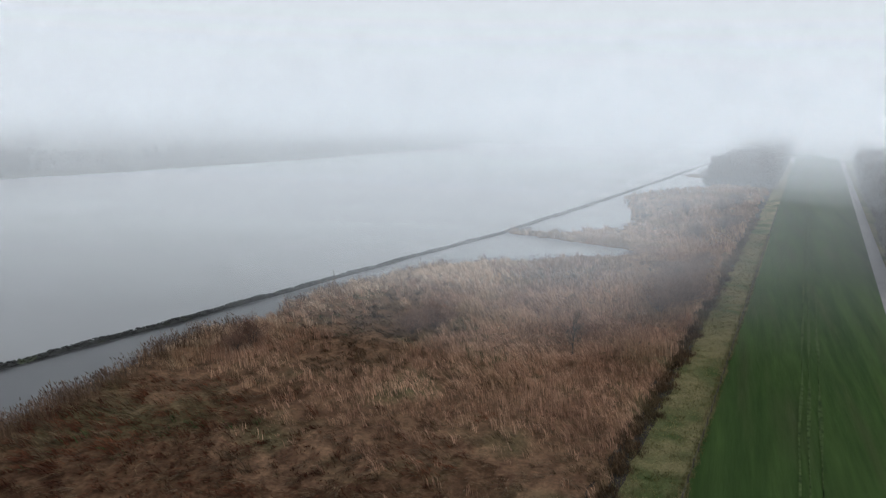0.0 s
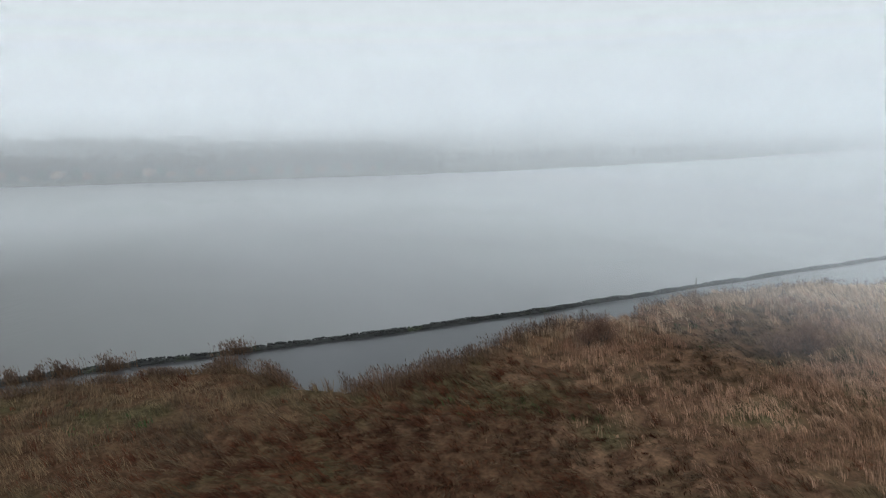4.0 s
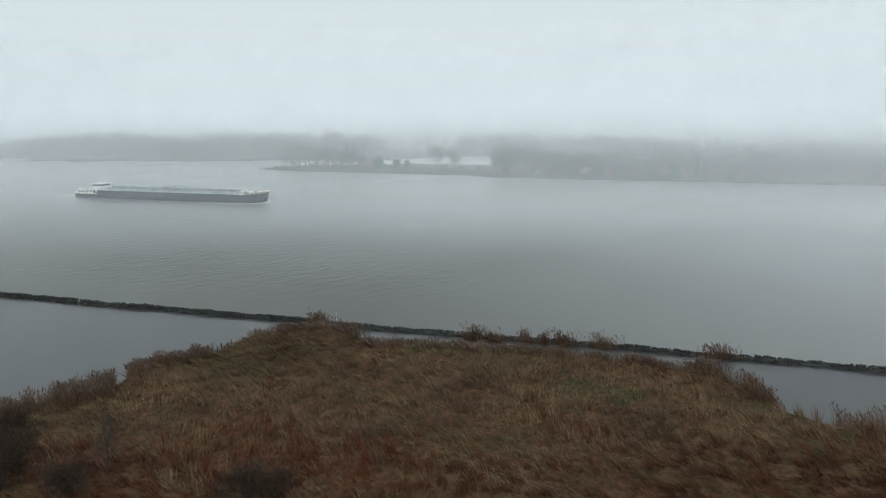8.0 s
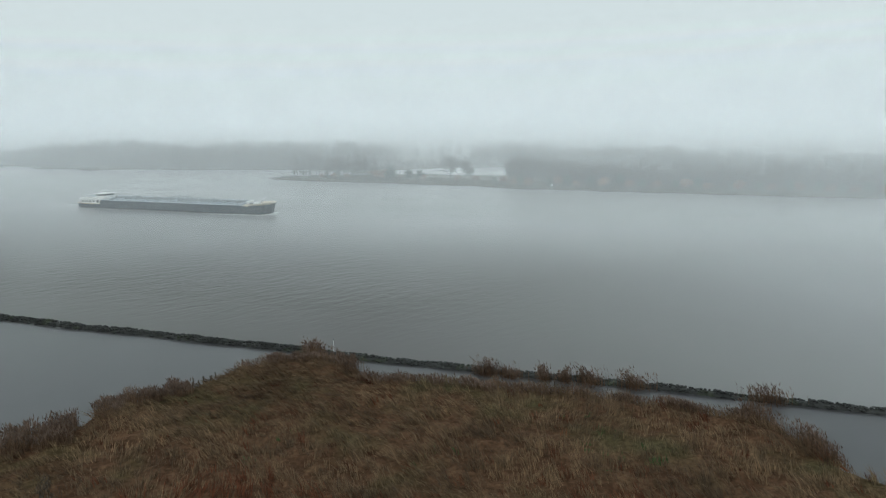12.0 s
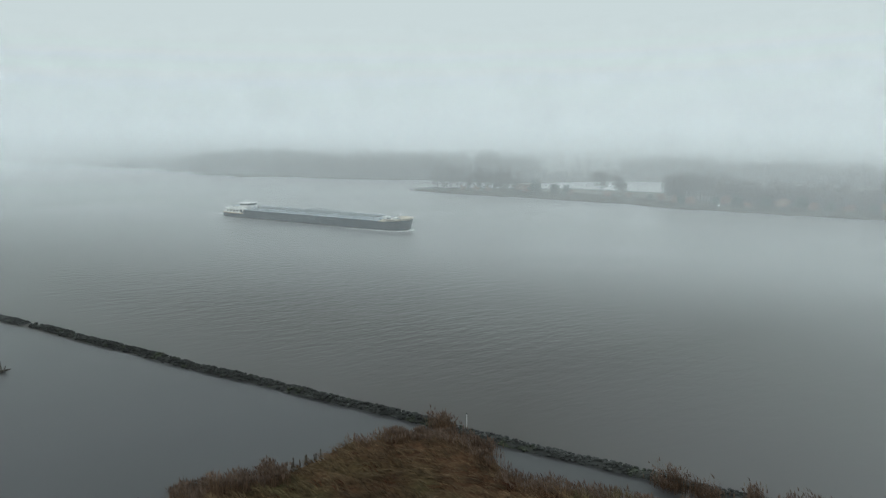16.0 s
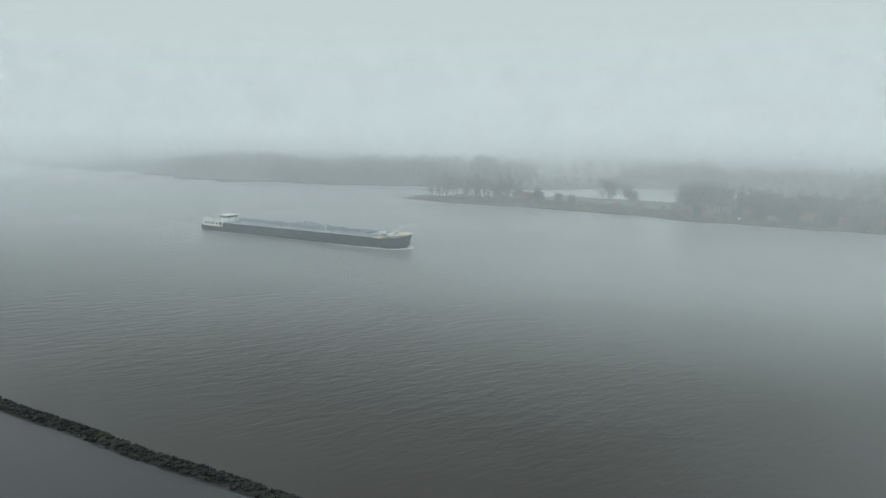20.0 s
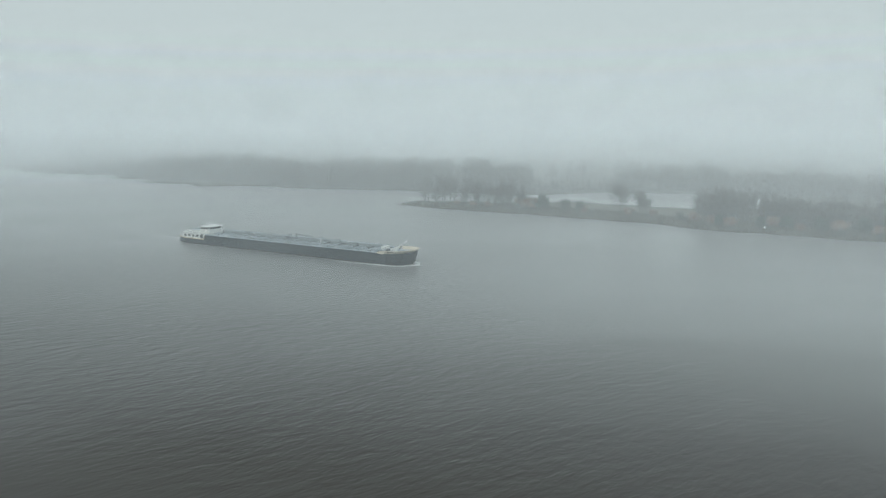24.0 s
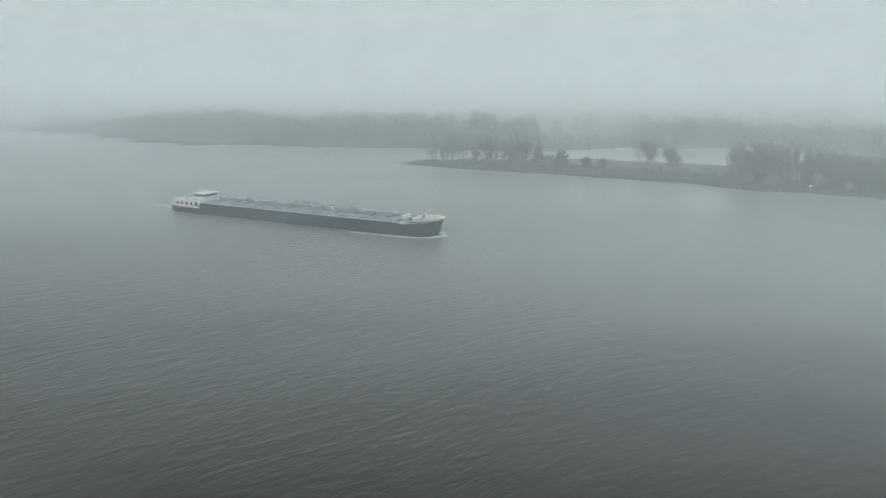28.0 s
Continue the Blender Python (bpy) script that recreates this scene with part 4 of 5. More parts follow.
# woods behind, too far and too many to count
def woods(name, n, x0, x1, y_of, depth, hlo, hhi, per, label, rise=lambda x: 1.0, wide=1.0):
    g = np.random.default_rng(len(name) + n)
    x = g.uniform(x0, x1, n)
    y = np.array([y_of(a) for a in x]) + depth * g.random(n) ** 1.3
    h = g.uniform(hlo, hhi, n) * (1 + 0.15 * lumps(x, y, 0.03, 2.0)) * rise(x)
    vs = []
    for k in range(n):
        m = per
        t = g.random(m) ** 1.25
        rad = h[k] * 0.27 * np.sqrt(np.clip(np.sin(math.pi * np.clip(t * 0.9 + 0.12, 0, 1)), 0.05, 1))
        a = g.uniform(0, 6.28, m)
        q = np.sqrt(g.random(m))
        p = np.stack([x[k] + rad * q * np.cos(a), y[k] + rad * q * np.sin(a), 0.8 + h[k] * t * 0.95], -1)
        d = np.stack([np.cos(a) * 0.5, np.sin(a) * 0.5, g.uniform(0.3, 1.0, m)], -1) * (h[k] * 0.075)
        side = np.stack([-np.sin(a + g.normal(0, 1, m)), np.cos(a), np.zeros(m)], -1) * (wide * g.uniform(0.08, 0.27, m) * (1.5 - t))[:, None]
        tri = np.stack([p - side, p + side, p + d], 1)
        trunk = np.array([[[x[k] - 0.13, y[k], 0.3], [x[k] + 0.13, y[k], 0.3], [x[k], y[k], h[k] * 0.7]]])
        vs.append(np.concatenate([tri, trunk]).reshape(-1, 3))
    v = np.concatenate(vs)
    return tagged(new(name, mesh_from(name, v, np.arange(len(v)).reshape(-1, 3), M["twig"])), label, "woods", kind="stuff")


def back_y(x):
    return float(np.interp(x, [-1100, -730, -622, -510, -400, -326, -263, -209, -115, -75, -31, 40, 75, 230, 800], [905, 800, 733, 701, 626, 616, 592, 587, 574, 578, 606, 606, 575, 450, 350]))


woods("far_woods", 2300, -600, 330, back_y, 85, 10, 16, 200, "grey leafless woods fading into fog", lambda x: np.interp(x, [-600, -480, -400, -200, -95, -78, -28, -8, 200], [0.5, 0.9, 1.4, 1.3, 1.15, 0.35, 0.35, 1.0, 0.9]) * (0.85 + 0.3 * np.sin(x * 0.11) ** 2), wide=1.9)
woods("distant_woods", 900, -1100, 1000, lambda x: back_y(x) + 90, 170, 15, 21, 100, "faint woods far back in the fog", wide=2.2)
woods("island_woods", 460, 40, 262, lambda x: island_y(x) + 14, 42, 7, 12, 320, "bare woods behind the island trees", wide=1.4)
woods("river_woods", 560, 235, 900, lambda x: island_y(min(x, 690)) + 16, 60, 7, 12, 190, "low woods along the far river bank", wide=1.7)
woods("marsh_woods", 520, 418, 1000, lambda x: fence_y(x) + 6, 34, 13, 20, 230, "grey woods closing off the marsh", wide=1.6)
woods("dike_woods", 560, 175, 900, lambda x: road_y(x) - 62, 48, 12, 19, 200, "dark woods behind the dike road", wide=1.6)


# low reed and grass on the far bank
def bank_growth(name, n, x0, x1, y_of, depth, h, label, mat="bank_grass"):
    g = np.random.default_rng(n)
    x = g.uniform(x0, x1, n)
    y = np.array([y_of(a) for a in x]) + depth * g.random(n)
    z = ground_z(x, y)
    ok = z > -0.2
    x, y, z = x[ok], y[ok], z[ok]
    v, f = blades(x, y, z - 0.1, h * g.uniform(0.6, 1.2, len(x)), g.uniform(0.15, 0.4, len(x)), g.uniform(0.1, 0.5, len(x)), g.uniform(0, 6.28, len(x)))
    return tagged(new(name, mesh_from(name, v, f, M[mat])), label, "grass", kind="stuff")


bank_growth("island_grass", 34000, -158, 260, lambda x: island_y(x) - 0.5, 26, 1.5, "rough grass and reed on the low island")
bank_growth("bank_grass", 16000, 260, 680, lambda x: island_y(x) - 0.5, 20, 1.3, "rough grass along the far bank")
bank_growth("back_bank_grass", 16000, -622, 70, lambda x: back_y(x) - 10, 16, 2.6, "dark reed edge of the far shore", "twig")


# ---------------------------------------------------------------- fence on the dike
fence = tagged(new("wire_fence"), "low wire fence on wooden posts along the dike foot", "fence")
posts = bmesh.new()
tube(posts, (0, 0, -0.3), (0, 0, 1.15), 0.085, 0.075, 7)
pm = bpy.data.meshes.new("post")
posts.to_mesh(pm)
posts.free()
pm.materials.append(M["wood"])
for k in range(70):
    x = 48 + k * 4.0
    o = part_mesh("post", pm, fence)
    o.matrix_local = Matrix.LocRotScale((x, fence_y(x), 1.32), Euler((r_.uniform(-0.06, 0.06), r_.uniform(-0.06, 0.06), k)), None)
for z in (0.45, 0.75, 1.02):
    bm = bmesh.new()
    tube(bm, (48, fence_y(48), 1.32 + z), (324, fence_y(324), 1.32 + z), 0.012, 0.012, 4)
    part("wire", bm, M["wire"], fence)

# stakes, marker post and drift wood
stake = bmesh.new()
tube(stake, (0, 0, -0.8), (0.05, 0.02, 1.1), 0.10, 0.08, 7)
sm = bpy.data.meshes.new("mooring_stake")
stake.to_mesh(sm)
stake.free()
sm.materials.append(M["wood"])
for k in range(9):
    t = k / 8
    o = new("mooring_stake", sm)
    o.matrix_world = Matrix.LocRotScale((-48.2 + 2.4 * t + r_.uniform(-0.3, 0.3), 112 + 4.2 * t + r_.uniform(-0.2, 0.2), -0.1 + r_.uniform(-0.3, 0.2)), Euler((r_.uniform(-0.1, 0.1), r_.uniform(-0.1, 0.1), k)), None)
    tagged(o, "dark weathered wooden stake at the water's edge", "stake", "row of stakes")
for x, y in ((6.5, 113.9), (10.0, 113.4)):
    o = new("mooring_stake", sm)
    o.matrix_world = Matrix.Translation((x, y, 0.1))
    tagged(o, "dark weathered wooden stake at the water's edge", "stake", "row of stakes")

marker = tagged(new("marker_post"), "slim white marker post on the rubble dam", "post")
marker.matrix_world = Matrix.Translation((-29.7, 128.2, 0.45))
bm = bmesh.new()
tube(bm, (0, 0, -0.4), (0, 0, 2.1), 0.035, 0.03, 8)
part("pole", bm, M["white"], marker)
bm = bmesh.new()
box(bm, -0.07, 0.07, -0.07, 0.07, 2.05, 2.22, 0.02)
part("cap", bm, M["dark_steel"], marker)

post = tagged(new("dam_post"), "short dark wooden post on the rubble dam", "post")
post.matrix_world = Matrix.Translation((133.5, 88.8, 0.45))
bm = bmesh.new()
tube(bm, (0, 0, -0.4), (0, 0, 1.6), 0.12, 0.10, 7)
part("pole", bm, M["wood"], post)

board = tagged(new("bank_sign"), "small white sign board on a post on the island bank", "sign")
board.matrix_world = Matrix.Translation((31.0, island_y(31.0) + 3, 0.7))
bm = bmesh.new()
tube(bm, (0, 0, -0.3), (0, 0, 2.0), 0.05, 0.05, 6)
part("pole", bm, M["wood"], board)
bm = bmesh.new()
box(bm, -0.5, 0.5, -0.12, -0.06, 1.6, 2.3, 0.03)
part("panel", bm, M["white"], board)

snag = tagged(new("driftwood_snag"), "dead branchy snag rising from the lagoon", "driftwood")
snag.matrix_world = Matrix.Translation((-112.4, 131.0, 0.0))
bm = bmesh.new()
tube(bm, (-1.4, 0, -0.1), (0.2, 0.1, 0.35), 0.28, 0.22, 7)
tube(bm, (0.1, 0.1, 0.3), (1.5, 0.3, 0.7), 0.2, 0.07, 6)
part("log", bm, M["bark"], snag)
bm = bmesh.new()
tube(bm, (-0.3, 0, 0.2), (-0.5, 0.1, 1.9), 0.14, 0.05, 6)
tube(bm, (0.2, 0.1, 0.3), (0.5, 0.2, 1.2), 0.1, 0.04, 6)
part("branch", bm, M["bark"], snag)

fallen = bare_tree("fallen_willow", 71, 7.0, 2.4, "fallen brown-leaved willow lying in the lagoon", twigs=2600, low=0.05, stems=4, upright=0.4, mat="shrub", twig_w=0.05)
fallen.matrix_basis = Matrix.LocRotScale((-111.5, 119.0, 0.1), Euler((0, radians(66), radians(25))), None)


# ---------------------------------------------------------------- tanker barge
LEN, BEAM = 86.0, 9.6
barge = tagged(new("tanker_barge"), "long dark blue-grey tanker barge with white deckhouse under way", "barge")


def hull_half(u):
    """Half breadth along the ship, u from stern 0 to bow 1."""
    if u < 0.06:
        return BEAM / 2 * (0.72 + 0.28 * math.sin(u / 0.06 * math.pi / 2))
    if u > 0.92:
        t = (u - 0.92) / 0.08
        return BEAM / 2 * math.sqrt(max(0.0, 1 - t ** 3.6)) + 0.1 * (1 - t)
    return BEAM / 2


def hull_strip(z_top, z_low, name, mat, u0, u1, out=0.0, n=60, flare=0.0, thick=0.0, label=""):
    """A band of shell plating on both sides, closed round the ends that it reaches."""
    bm = bmesh.new()
    for side in (1, -1):
        prev = None
        for k in range(n + 1):
            u = u0 + (u1 - u0) * k / n
            hw = hull_half(u) + out
            zt, zl = z_top(u), z_low(u)
            rake = 1.0 if u > 0.97 else 0.0
            x = u * LEN
            row = [bm.verts.new((x - (1.3 * (u - 0.92) / 0.08 if u > 0.92 else 0), side * hw * (0.9 if u > 0.92 else 1), zl)),
                   bm.verts.new((x + flare * max(0, (u - 0.92) / 0.08), side * hw, zt))]
            if prev:
                bm.faces.new((prev[0], row[0], row[1], prev[1]))
            prev = row
    bmesh.ops.remove_doubles(bm, verts=bm.verts, dist=0.02)
    bmesh.ops.solidify(bm, geom=bm.faces, thickness=0.12 if not thick else thick)
    return part(name, bm, mat, barge, label)


def sheer(u):
    return 3.15 + (0.4 * ((u - 0.9) / 0.1) ** 1.5 if u > 0.9 else 0) - (1.3 if u < 0.145 else 0)


hull_strip(sheer, lambda u: -0.8, "hull", M["hull"], 0.0, 1.0, label="dark blue-grey steel shell")
hull_strip(lambda u: 0.22, lambda u: -0.5, "boot_stripe", M["boot"], 0.0, 1.0, out=0.03)
hull_strip(lambda u: sheer(u) + min(0.72, 0.02 + (u - 0.888) * 30), lambda u: sheer(u) - min(0.2, (u - 0.888) * 8), "bulwark", M["cream"], 0.888, 1.0, out=0.05, flare=0.35, label="cream painted bow bulwark")
hull_strip(lambda u: sheer(u) + 0.16, lambda u: sheer(u) - 0.16, "stern_bulwark", M["cream"], 0.0, 0.144, out=0.08, label="cream painted stern bulwark")
hull_strip(lambda u: sheer(u) - 0.18, lambda u: sheer(u) - 0.30, "rubbing_strake", M["rust"], 0.0, 0.15, out=0.1)
hull_strip(lambda u: sheer(u) + 0.35, lambda u: sheer(u) + 0.02, "gunwale", M["deck"], 0.148, 0.889, out=0.02)
bm = bmesh.new()
box(bm, -0.1, 0.4, -BEAM * 0.36, BEAM * 0.36, -0.6, 1.7, 0.1)
part("transom", bm, M["hull"], barge)

bm = bmesh.new()
ring = []
for k in range(41):
    u = 0.003 + 0.994 * k / 40
    ring.append((u * LEN, hull_half(u) - 0.05, sheer(u) - 0.12))
loop = [bm.verts.new(p) for p in ring] + [bm.verts.new((a, -b, c)) for a, b, c in reversed(ring)]
for k in range(40):
    bm.faces.new((loop[k], loop[k + 1], loop[-k - 2], loop[-k - 1]))
part("deck", bm, M["deck"], barge)

deck_parts = set(bpy.data.objects)
# cargo trunk deck with expansion hatches and pipes
bm = bmesh.new()
box(bm, 15.5, 76, -3.3, 3.3, 2.6, 3.35, 0.12)
part("trunk_deck", bm, M["deck"], barge, "pale raised tank deck")
for k in range(10):
    x = 19 + k * 5.9
    for y in (-1.9, 1.9):
        bm = bmesh.new()
        tube(bm, (x, y, 3.3), (x, y, 3.85), 0.5, 0.5, 12)
        tube(bm, (x, y, 3.85), (x, y, 3.95), 0.58, 0.58, 12)
        part("tank_hatch", bm, M["pipe"], barge)
for y, z, r in ((-0.9, 3.75, 0.14), (-0.35, 3.75, 0.14), (0.35, 3.8, 0.18), (1.0, 3.75, 0.12), (-2.75, 3.65, 0.1), (2.75, 3.65, 0.1)):
    bm = bmesh.new()
    tube(bm, (16.5, y, z), (75, y, z), r, r, 8)
    part("deck_pipe", bm, M["pipe"], barge)
for k in range(12):
    bm = bmesh.new()
    x = 18 + k * 5
    box(bm, x - 0.08, x + 0.08, -3.0, 3.0, 3.3, 3.62, 0.02)
    part("pipe_support", bm, M["dark_steel"], barge)
for x0 in (40, 46, 52):
    bm = bmesh.new()
    tube(bm, (x0, -4.3, 3.95), (x0, 4.3, 3.95), 0.16, 0.16, 8)
    for y in (-4.2, -2.5, 0, 2.5, 4.2):
        tube(bm, (x0, y, 3.2), (x0, y, 4.2), 0.13, 0.13, 8)
    part("manifold", bm, M["pipe"], barge)
for x0 in (28, 43.5, 62):
    bm = bmesh.new()
    box(bm, x0 - 0.5, x0 + 0.5, -1.2, -0.4, 3.35, 4.1, 0.1)
    tube(bm, (x0, -0.8, 4.0), (x0, -0.8, 4.6), 0.3, 0.2, 8)
    part("cargo_pump", bm, M["pipe"], barge)
bm = bmesh.new()
tube(bm, (45, 0.6, 3.3), (45, 0.6, 5.0), 0.28, 0.22, 8)
tube(bm, (45, 0.6, 4.9), (51.5, 0.6, 4.55), 0.17, 0.10, 6)
part("hose_crane", bm, M["pipe"], barge)
for side in (1, -1):
    bm = bmesh.new()
    for z in (3.3, 3.55):
        tube(bm, (13.5, side * 4.55, z), (76.5, side * 4.55, z), 0.03, 0.03, 5)
    for k in range(33):
        x = 13.5 + k * 63 / 32
        tube(bm, (x, side * 4.55, 2.6), (x, side * 4.55, 3.55), 0.03, 0.03, 5)
    part("deck_railing", bm, M["pipe"], barge)
bm = bmesh.new()
box(bm, 16, 76, 0.55, 1.35, 4.02, 4.1, 0.01)
part("catwalk", bm, M["deck"], barge)

for k in range(14):
    bm = bmesh.new()
    x = 17.5 + k * 4.25
    y = (-1.5, 1.4, 0.2)[k % 3]
    tube(bm, (x, y, 3.3), (x, y, 4.25 + 0.3 * (k % 2)), 0.09, 0.09, 6)
    tube(bm, (x - 0.3, y, 4.2), (x + 0.3, y, 4.2), 0.12, 0.12, 8)
    part("valve_stand", bm, M["white" if k % 2 else "dark_steel"], barge)
for side in (1, -1):
    for k in range(9):
        bm = bmesh.new()
        x = 18 + k * 7.0
        for dx in (0, 0.55):
            tube(bm, (x + dx, side * 4.1, 2.6), (x + dx, side * 4.1, 3.15), 0.13, 0.13, 8)
        part("bollard", bm, M["dark_steel"], barge)

# forecastle
bm = bmesh.new()
box(bm, 79.0, 80.2, -1.1, 1.1, 2.9, 3.6, 0.1)
tube(bm, (79.6, -1.9, 3.5), (79.6, 1.9, 3.5), 0.3, 0.3, 10)
part("anchor_winch", bm, M["white"], barge)
bm = bmesh.new()
box(bm, 76.4, 77.4, -2.0, 1.2, 3.2, 4.1, 0.1)
part("bow_locker", bm, M["white"], barge)
bm = bmesh.new()
tube(bm, (80.0, 0.4, 3.6), (83.4, 0.4, 5.9), 0.12, 0.07, 6)
tube(bm, (81.4, 0.4, 3.4), (81.8, 0.4, 4.8), 0.10, 0.08, 6)
part("folding_mast", bm, M["white"], barge)
for y in (-3.0, 3.0):
    bm = bmesh.new()
    for dx in (0, 0.7):
        tube(bm, (79 + dx, y, 3.0), (79 + dx, y, 3.75), 0.16, 0.16, 8)
    part("bollard", bm, M["dark_steel"], barge)
for side in (1, -1):
    bm = bmesh.new()
    for k in range(6):
        x = 80.2 + k * 0.5
        y = side * (hull_half(x / LEN) + 0.1)
        box(bm, x, x + 0.34, y - 0.05, y + 0.05, 3.1, 3.32)
    part("name_bars", bm, M["dark_steel"], barge, "dark unreadable lettering bars")

for ob in set(bpy.data.objects) - deck_parts:
    ob.location.z += 0.45

# deckhouse and wheelhouse aft
house = part("deckhouse", box(bmesh.new(), 1.6, 12.2, -4.0, 4.0, 1.55, 3.35, 0.2), M["white"], barge, "white painted accommodation block")
for side in (1, -1):
    for k in range(5):
        x = 2.6 + k * 1.8
        pane = part("window", box(bmesh.new(), x, x + 0.9, side * 4.02 - 0.04, side * 4.02 + 0.04, 2.15, 2.85, 0.03), M["window"], house)
part("door", box(bmesh.new(), 10.2, 10.95, -4.05, -3.95, 1.7, 3.2, 0.02), M["dark_steel"], house)
part("upper_house", box(bmesh.new(), 5.0, 8.3, -3.0, 3.0, 3.48, 4.3, 0.12), M["white"], barge)
part("upper_roof", box(bmesh.new(), 4.7, 8.35, -3.2, 3.2, 4.3, 4.4, 0.03), M["deck"], barge)
bm = bmesh.new()
for y in (-3.9, 3.9):
    for z in (3.85, 4.3):
        tube(bm, (1.4, y, z), (12.4, y, z), 0.03, 0.03, 5)
    for k in range(9):
        tube(bm, (1.4 + k * 1.375, y, 3.45), (1.4 + k * 1.375, y, 4.3), 0.03, 0.03, 5)
part("roof_railing", bm, M["white"], barge)
part("house_roof", box(bmesh.new(), 1.2, 12.6, -4.2, 4.2, 3.35, 3.48, 0.04), M["white"], barge)
bm = bmesh.new()
box(bm, 8.4, 12.4, -2.6, 2.6, 3.48, 4.6, 0.12)
wheel = part("wheelhouse", bm, M["white"], barge, "white wheelhouse with a window band")
bm = bmesh.new()
box(bm, 8.5, 12.3, -2.52, 2.52, 4.6, 5.4, 0.08)
part("window_band", bm, M["window"], wheel)
for k in range(6):
    x = 8.48 + k * 0.76
    for y in (-2.54, 2.54):
        part("mullion", box(bmesh.new(), x - 0.05, x + 0.05, y - 0.03, y + 0.03, 4.58, 5.42), M["white"], wheel)
for k in range(5):
    y = -2.3 + k * 1.15
    for x in (8.46, 12.34):
        part("mullion", box(bmesh.new(), x - 0.03, x + 0.03, y - 0.05, y + 0.05, 4.58, 5.42), M["white"], wheel)
part("wheelhouse_roof", box(bmesh.new(), 7.9, 13.0, -2.9, 2.9, 5.4, 5.56, 0.06), M["white"], wheel)
bm = bmesh.new()
tube(bm, (9.4, 0, 5.5), (9.4, 0, 6.9), 0.08, 0.05, 6)
tube(bm, (9.4, -1.1, 6.3), (9.4, 1.1, 6.3), 0.09, 0.09, 6)
part("radar_mast", bm, M["white"], barge)
bm = bmesh.new()
tube(bm, (1.4, 0, 2.2), (1.0, 0, 5.6), 0.07, 0.04, 6)
part("stern_mast", bm, M["dark_steel"], barge)
for x0, y0 in ((2.2, -2.2), (3.0, 2.0)):
    bm = bmesh.new()
    box(bm, x0, x0 + 1.4, y0 - 0.6, y0 + 0.6, 3.48, 4.0, 0.08)
    part("roof_locker", bm, M["white"], barge)
bm = bmesh.new()
tube(bm, (6.8, 2.4, 4.38), (6.8, 2.4, 5.3), 0.3, 0.26, 10)
part("funnel", bm, M["dark_steel"], barge)
bm = bmesh.new()
for z in (2.15, 2.6):
    for side in (1, -1):
        tube(bm, (0.4, side * 3.7, z), (3.0, side * 4.35, z), 0.035, 0.035, 5)
    tube(bm, (0.4, -3.7, z), (0.4, 3.7, z), 0.035, 0.035, 5)
for y in (-3.7, -1.8, 0, 1.8, 3.7):
    tube(bm, (0.4, y, 1.5), (0.4, y, 2.6), 0.035, 0.035, 5)
part("stern_railing", bm, M["white"], barge)
bm = bmesh.new()
box(bm, 12.2, 13.6, -4.2, -2.9, 2.5, 3.5, 0.1)
part("deck_locker", bm, M["white"], barge)

BOW, HEAD = Vector((-97.0, 308.8, 0.0)), radians(-17.3)
barge.matrix_world = Matrix.Translation(BOW) @ Matrix.Rotation(HEAD, 4, "Z") @ Matrix.Diagonal((1.265, 1.19, 1.2, 1)) @ Matrix.Translation((-LEN, 0, 0))


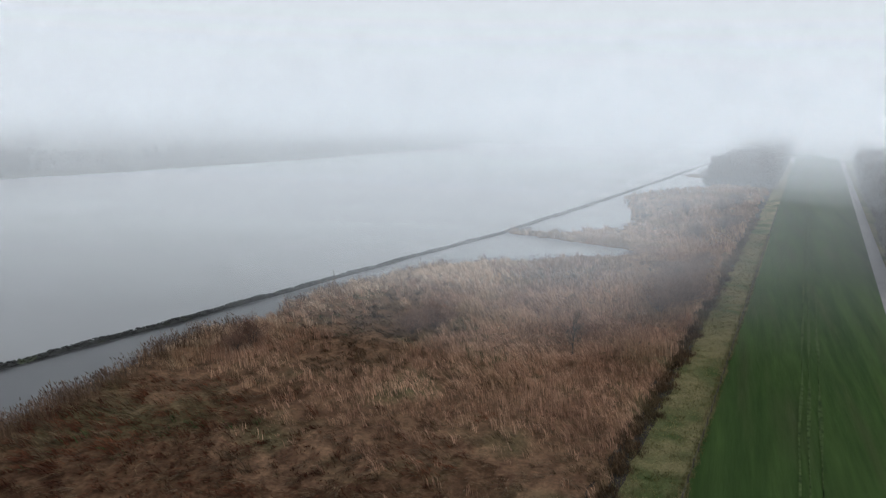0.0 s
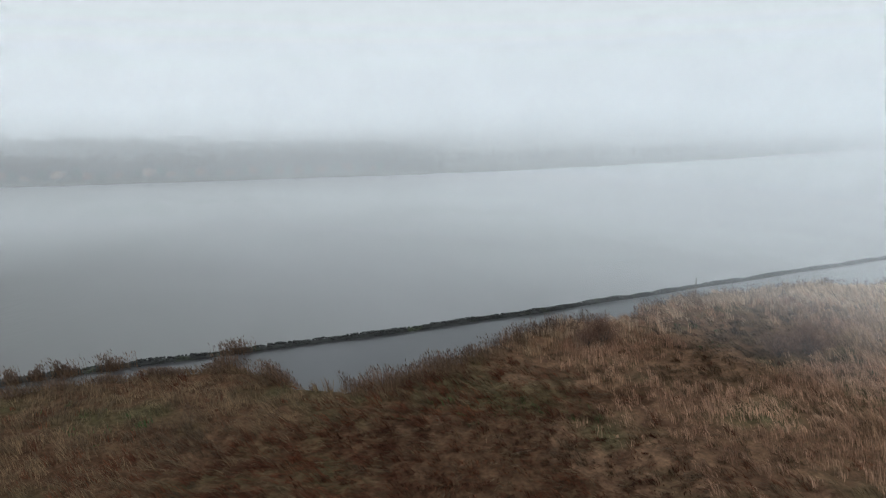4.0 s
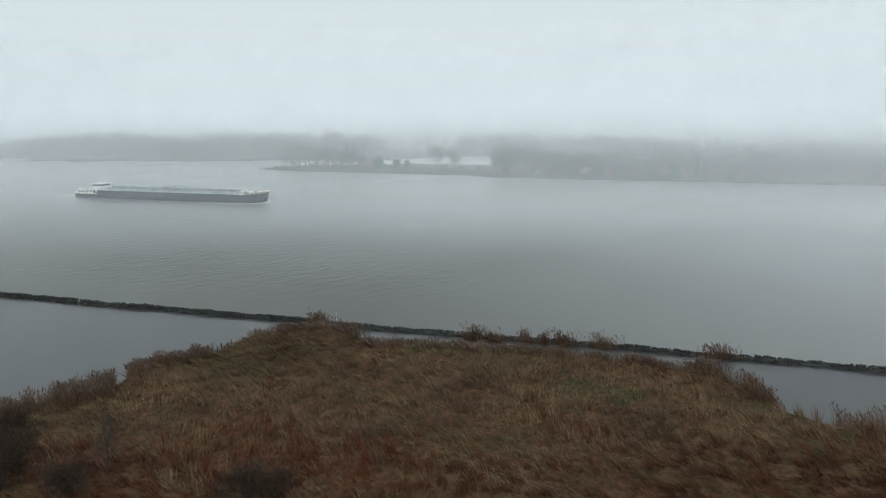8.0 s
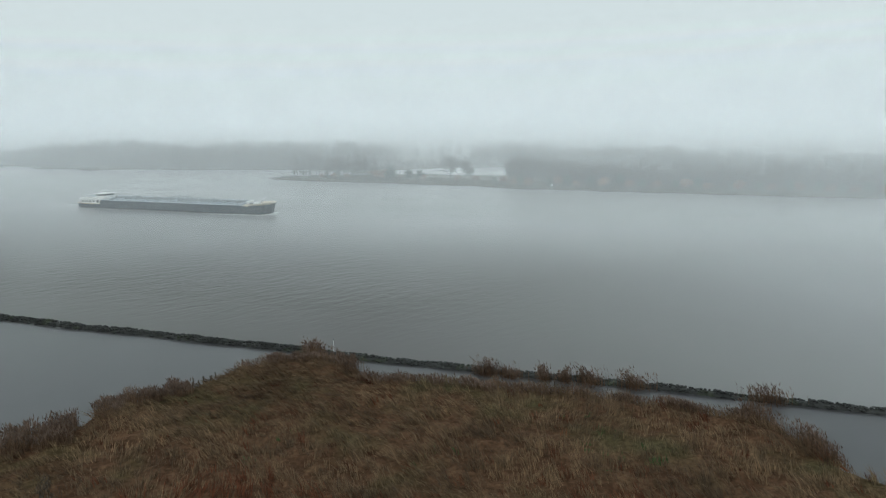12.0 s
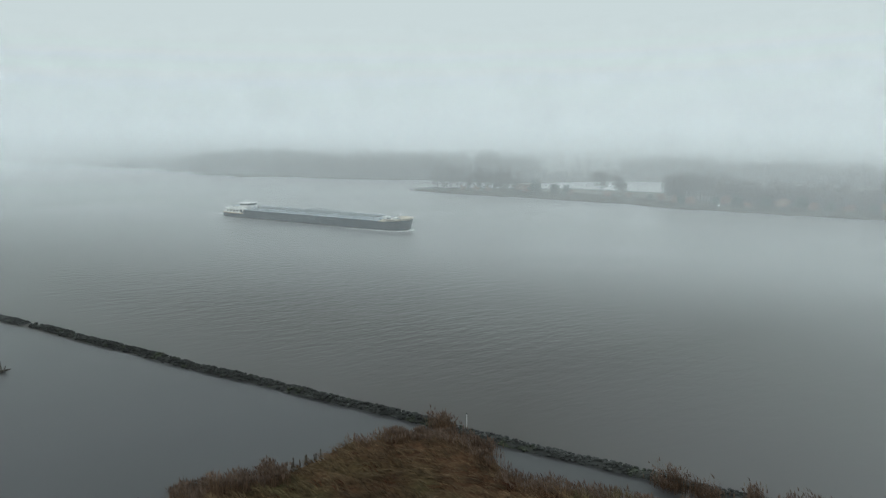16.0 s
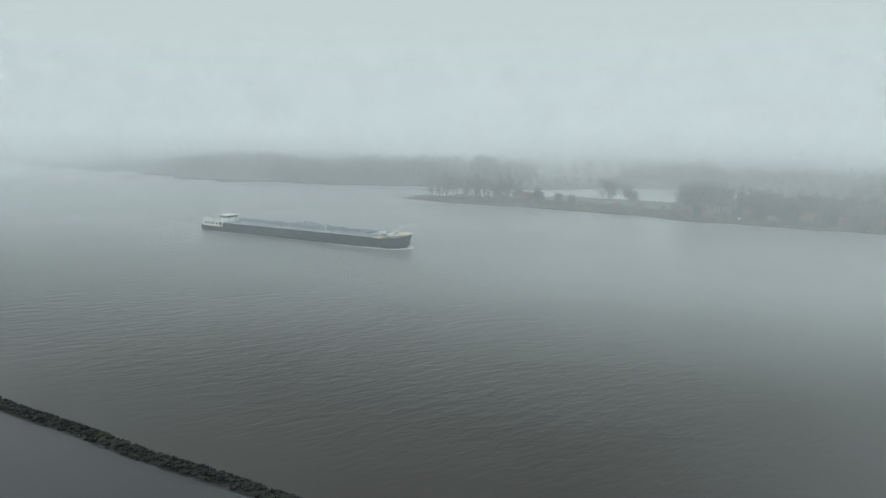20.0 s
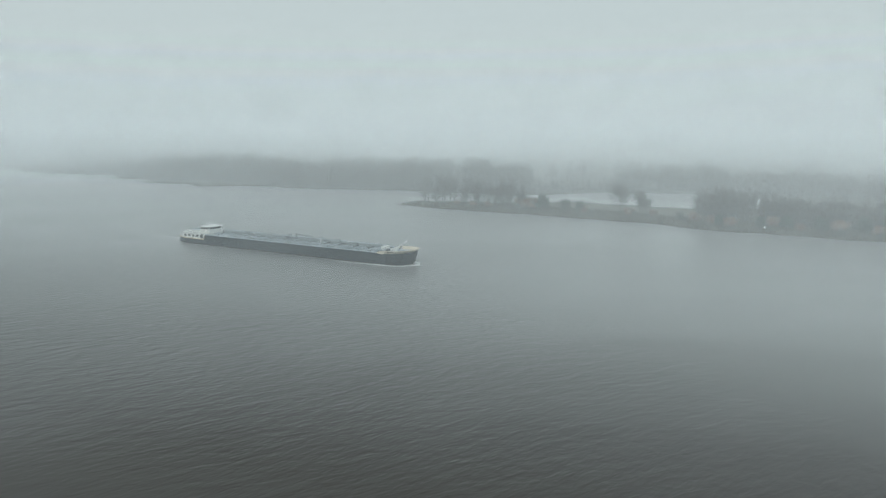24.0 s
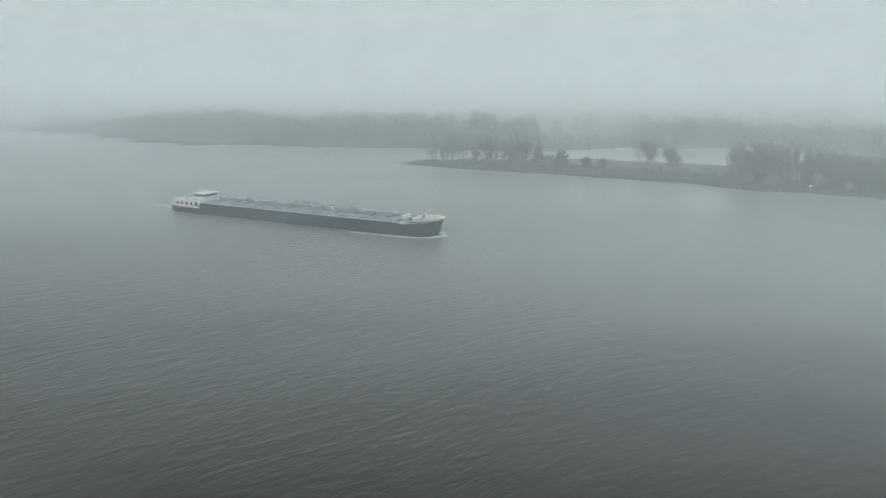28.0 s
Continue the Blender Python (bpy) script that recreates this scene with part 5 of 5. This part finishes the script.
# foam at the bow and along the wake, low lumps of white water
def foam(name, path, width, n, size, label):
    g = np.random.default_rng(n)
    vs, fs, o = [], [], 0
    P = np.array(path)
    seg = np.concatenate([[0], np.cumsum(np.linalg.norm(np.diff(P, axis=0), axis=1))])
    for k in range(n):
        s = g.random() ** 2.0 * seg[-1]
        x, y = np.interp(s, seg, P[:, 0]), np.interp(s, seg, P[:, 1])
        w = width * (0.4 + s / seg[-1])
        x, y = x + g.normal(0, w * 0.3), y + g.normal(0, w * 0.3)
        r = size * g.uniform(0.5, 1.3) * (1 - 0.85 * s / seg[-1])
        a = g.uniform(0, 6.28, 6)
        ring_ = [(x + 1.8 * r * math.cos(j * 1.047) * g.uniform(0.6, 1.2), y + 0.7 * r * math.sin(j * 1.047) * g.uniform(0.6, 1.2), 0.01) for j in range(6)]
        vs += ring_ + [(x, y, 0.05 + 0.25 * r)]
        fs += [(o + j, o + (j + 1) % 6, o + 6) for j in range(6)]
        o += 7
    ob = new(name, mesh_from(name, vs, fs, M["foam"], smooth=True))
    ob.matrix_world = barge.matrix_world
    return tagged(ob, label, "foam", kind="stuff")


foam("bow_foam", [(86.4, 0), (84.6, -3.6), (81, -5.3), (73, -5.9), (64, -6.8)], 1.0, 420, 0.62, "white bow wave curling off the hull")
foam("bow_foam", [(86.2, 0), (84.4, 3.6), (81, 5.2), (70, 5.8)], 0.8, 140, 0.6, "white bow wave curling off the hull")
foam("stern_foam", [(0, 0), (-6, 0.4), (-16, 1.2), (-34, 3.0)], 1.0, 280, 0.55, "thin white wake trailing the stern")


# ---------------------------------------------------------------- fog banks
def fog_ring(radius, dense, top_low, top_high, rise, height, tone=0.70, drift=True):
    n = 180
    v, f = [], []
    for k in range(n):
        a = 2 * math.pi * k / n
        r = radius * (1 + 0.03 * math.sin(3 * a + radius) + 0.02 * math.sin(7 * a + radius * 2))
        x, y = r * math.cos(a) - 30, r * math.sin(a) + 60
        for z in (1.0, height * 0.5, height):
            v.append((x, y, z))
    for k in range(n):
        a, b = k * 3, ((k + 1) % n) * 3
        f += [(a, b, b + 1, a + 1), (a + 1, b + 1, b + 2, a + 2)]
    ob = new("fog_bank", mesh_from("fog_bank", v, f, fog_material("drifting_fog", dense, top_low, top_high, rise, tone, drift, radius < 240, near=radius < 600), smooth=True))
    ob.visible_shadow = False
    return tagged(ob, "thin pale bank of drifting river fog", "fog", kind="stuff")


for radius, dense in ((122, 0.045), (142, 0.055), (162, 0.06), (182, 0.062), (206, 0.066), (236, 0.068), (272, 0.068), (314, 0.07), (360, 0.076),
                      (412, 0.083), (466, 0.085), (522, 0.09), (580, 0.10), (640, 0.135), (705, 0.15), (780, 0.16), (860, 0.165), (950, 0.165), (1050, 0.165), (1160, 0.17),
                      (1300, 0.175), (1500, 0.18), (1750, 0.18)):
    fog_ring(radius, dense, 33, 44 + 0.15 * radius, max(3.0, 850 / radius), 45 + 0.15 * radius, 0.79, radius > 200)
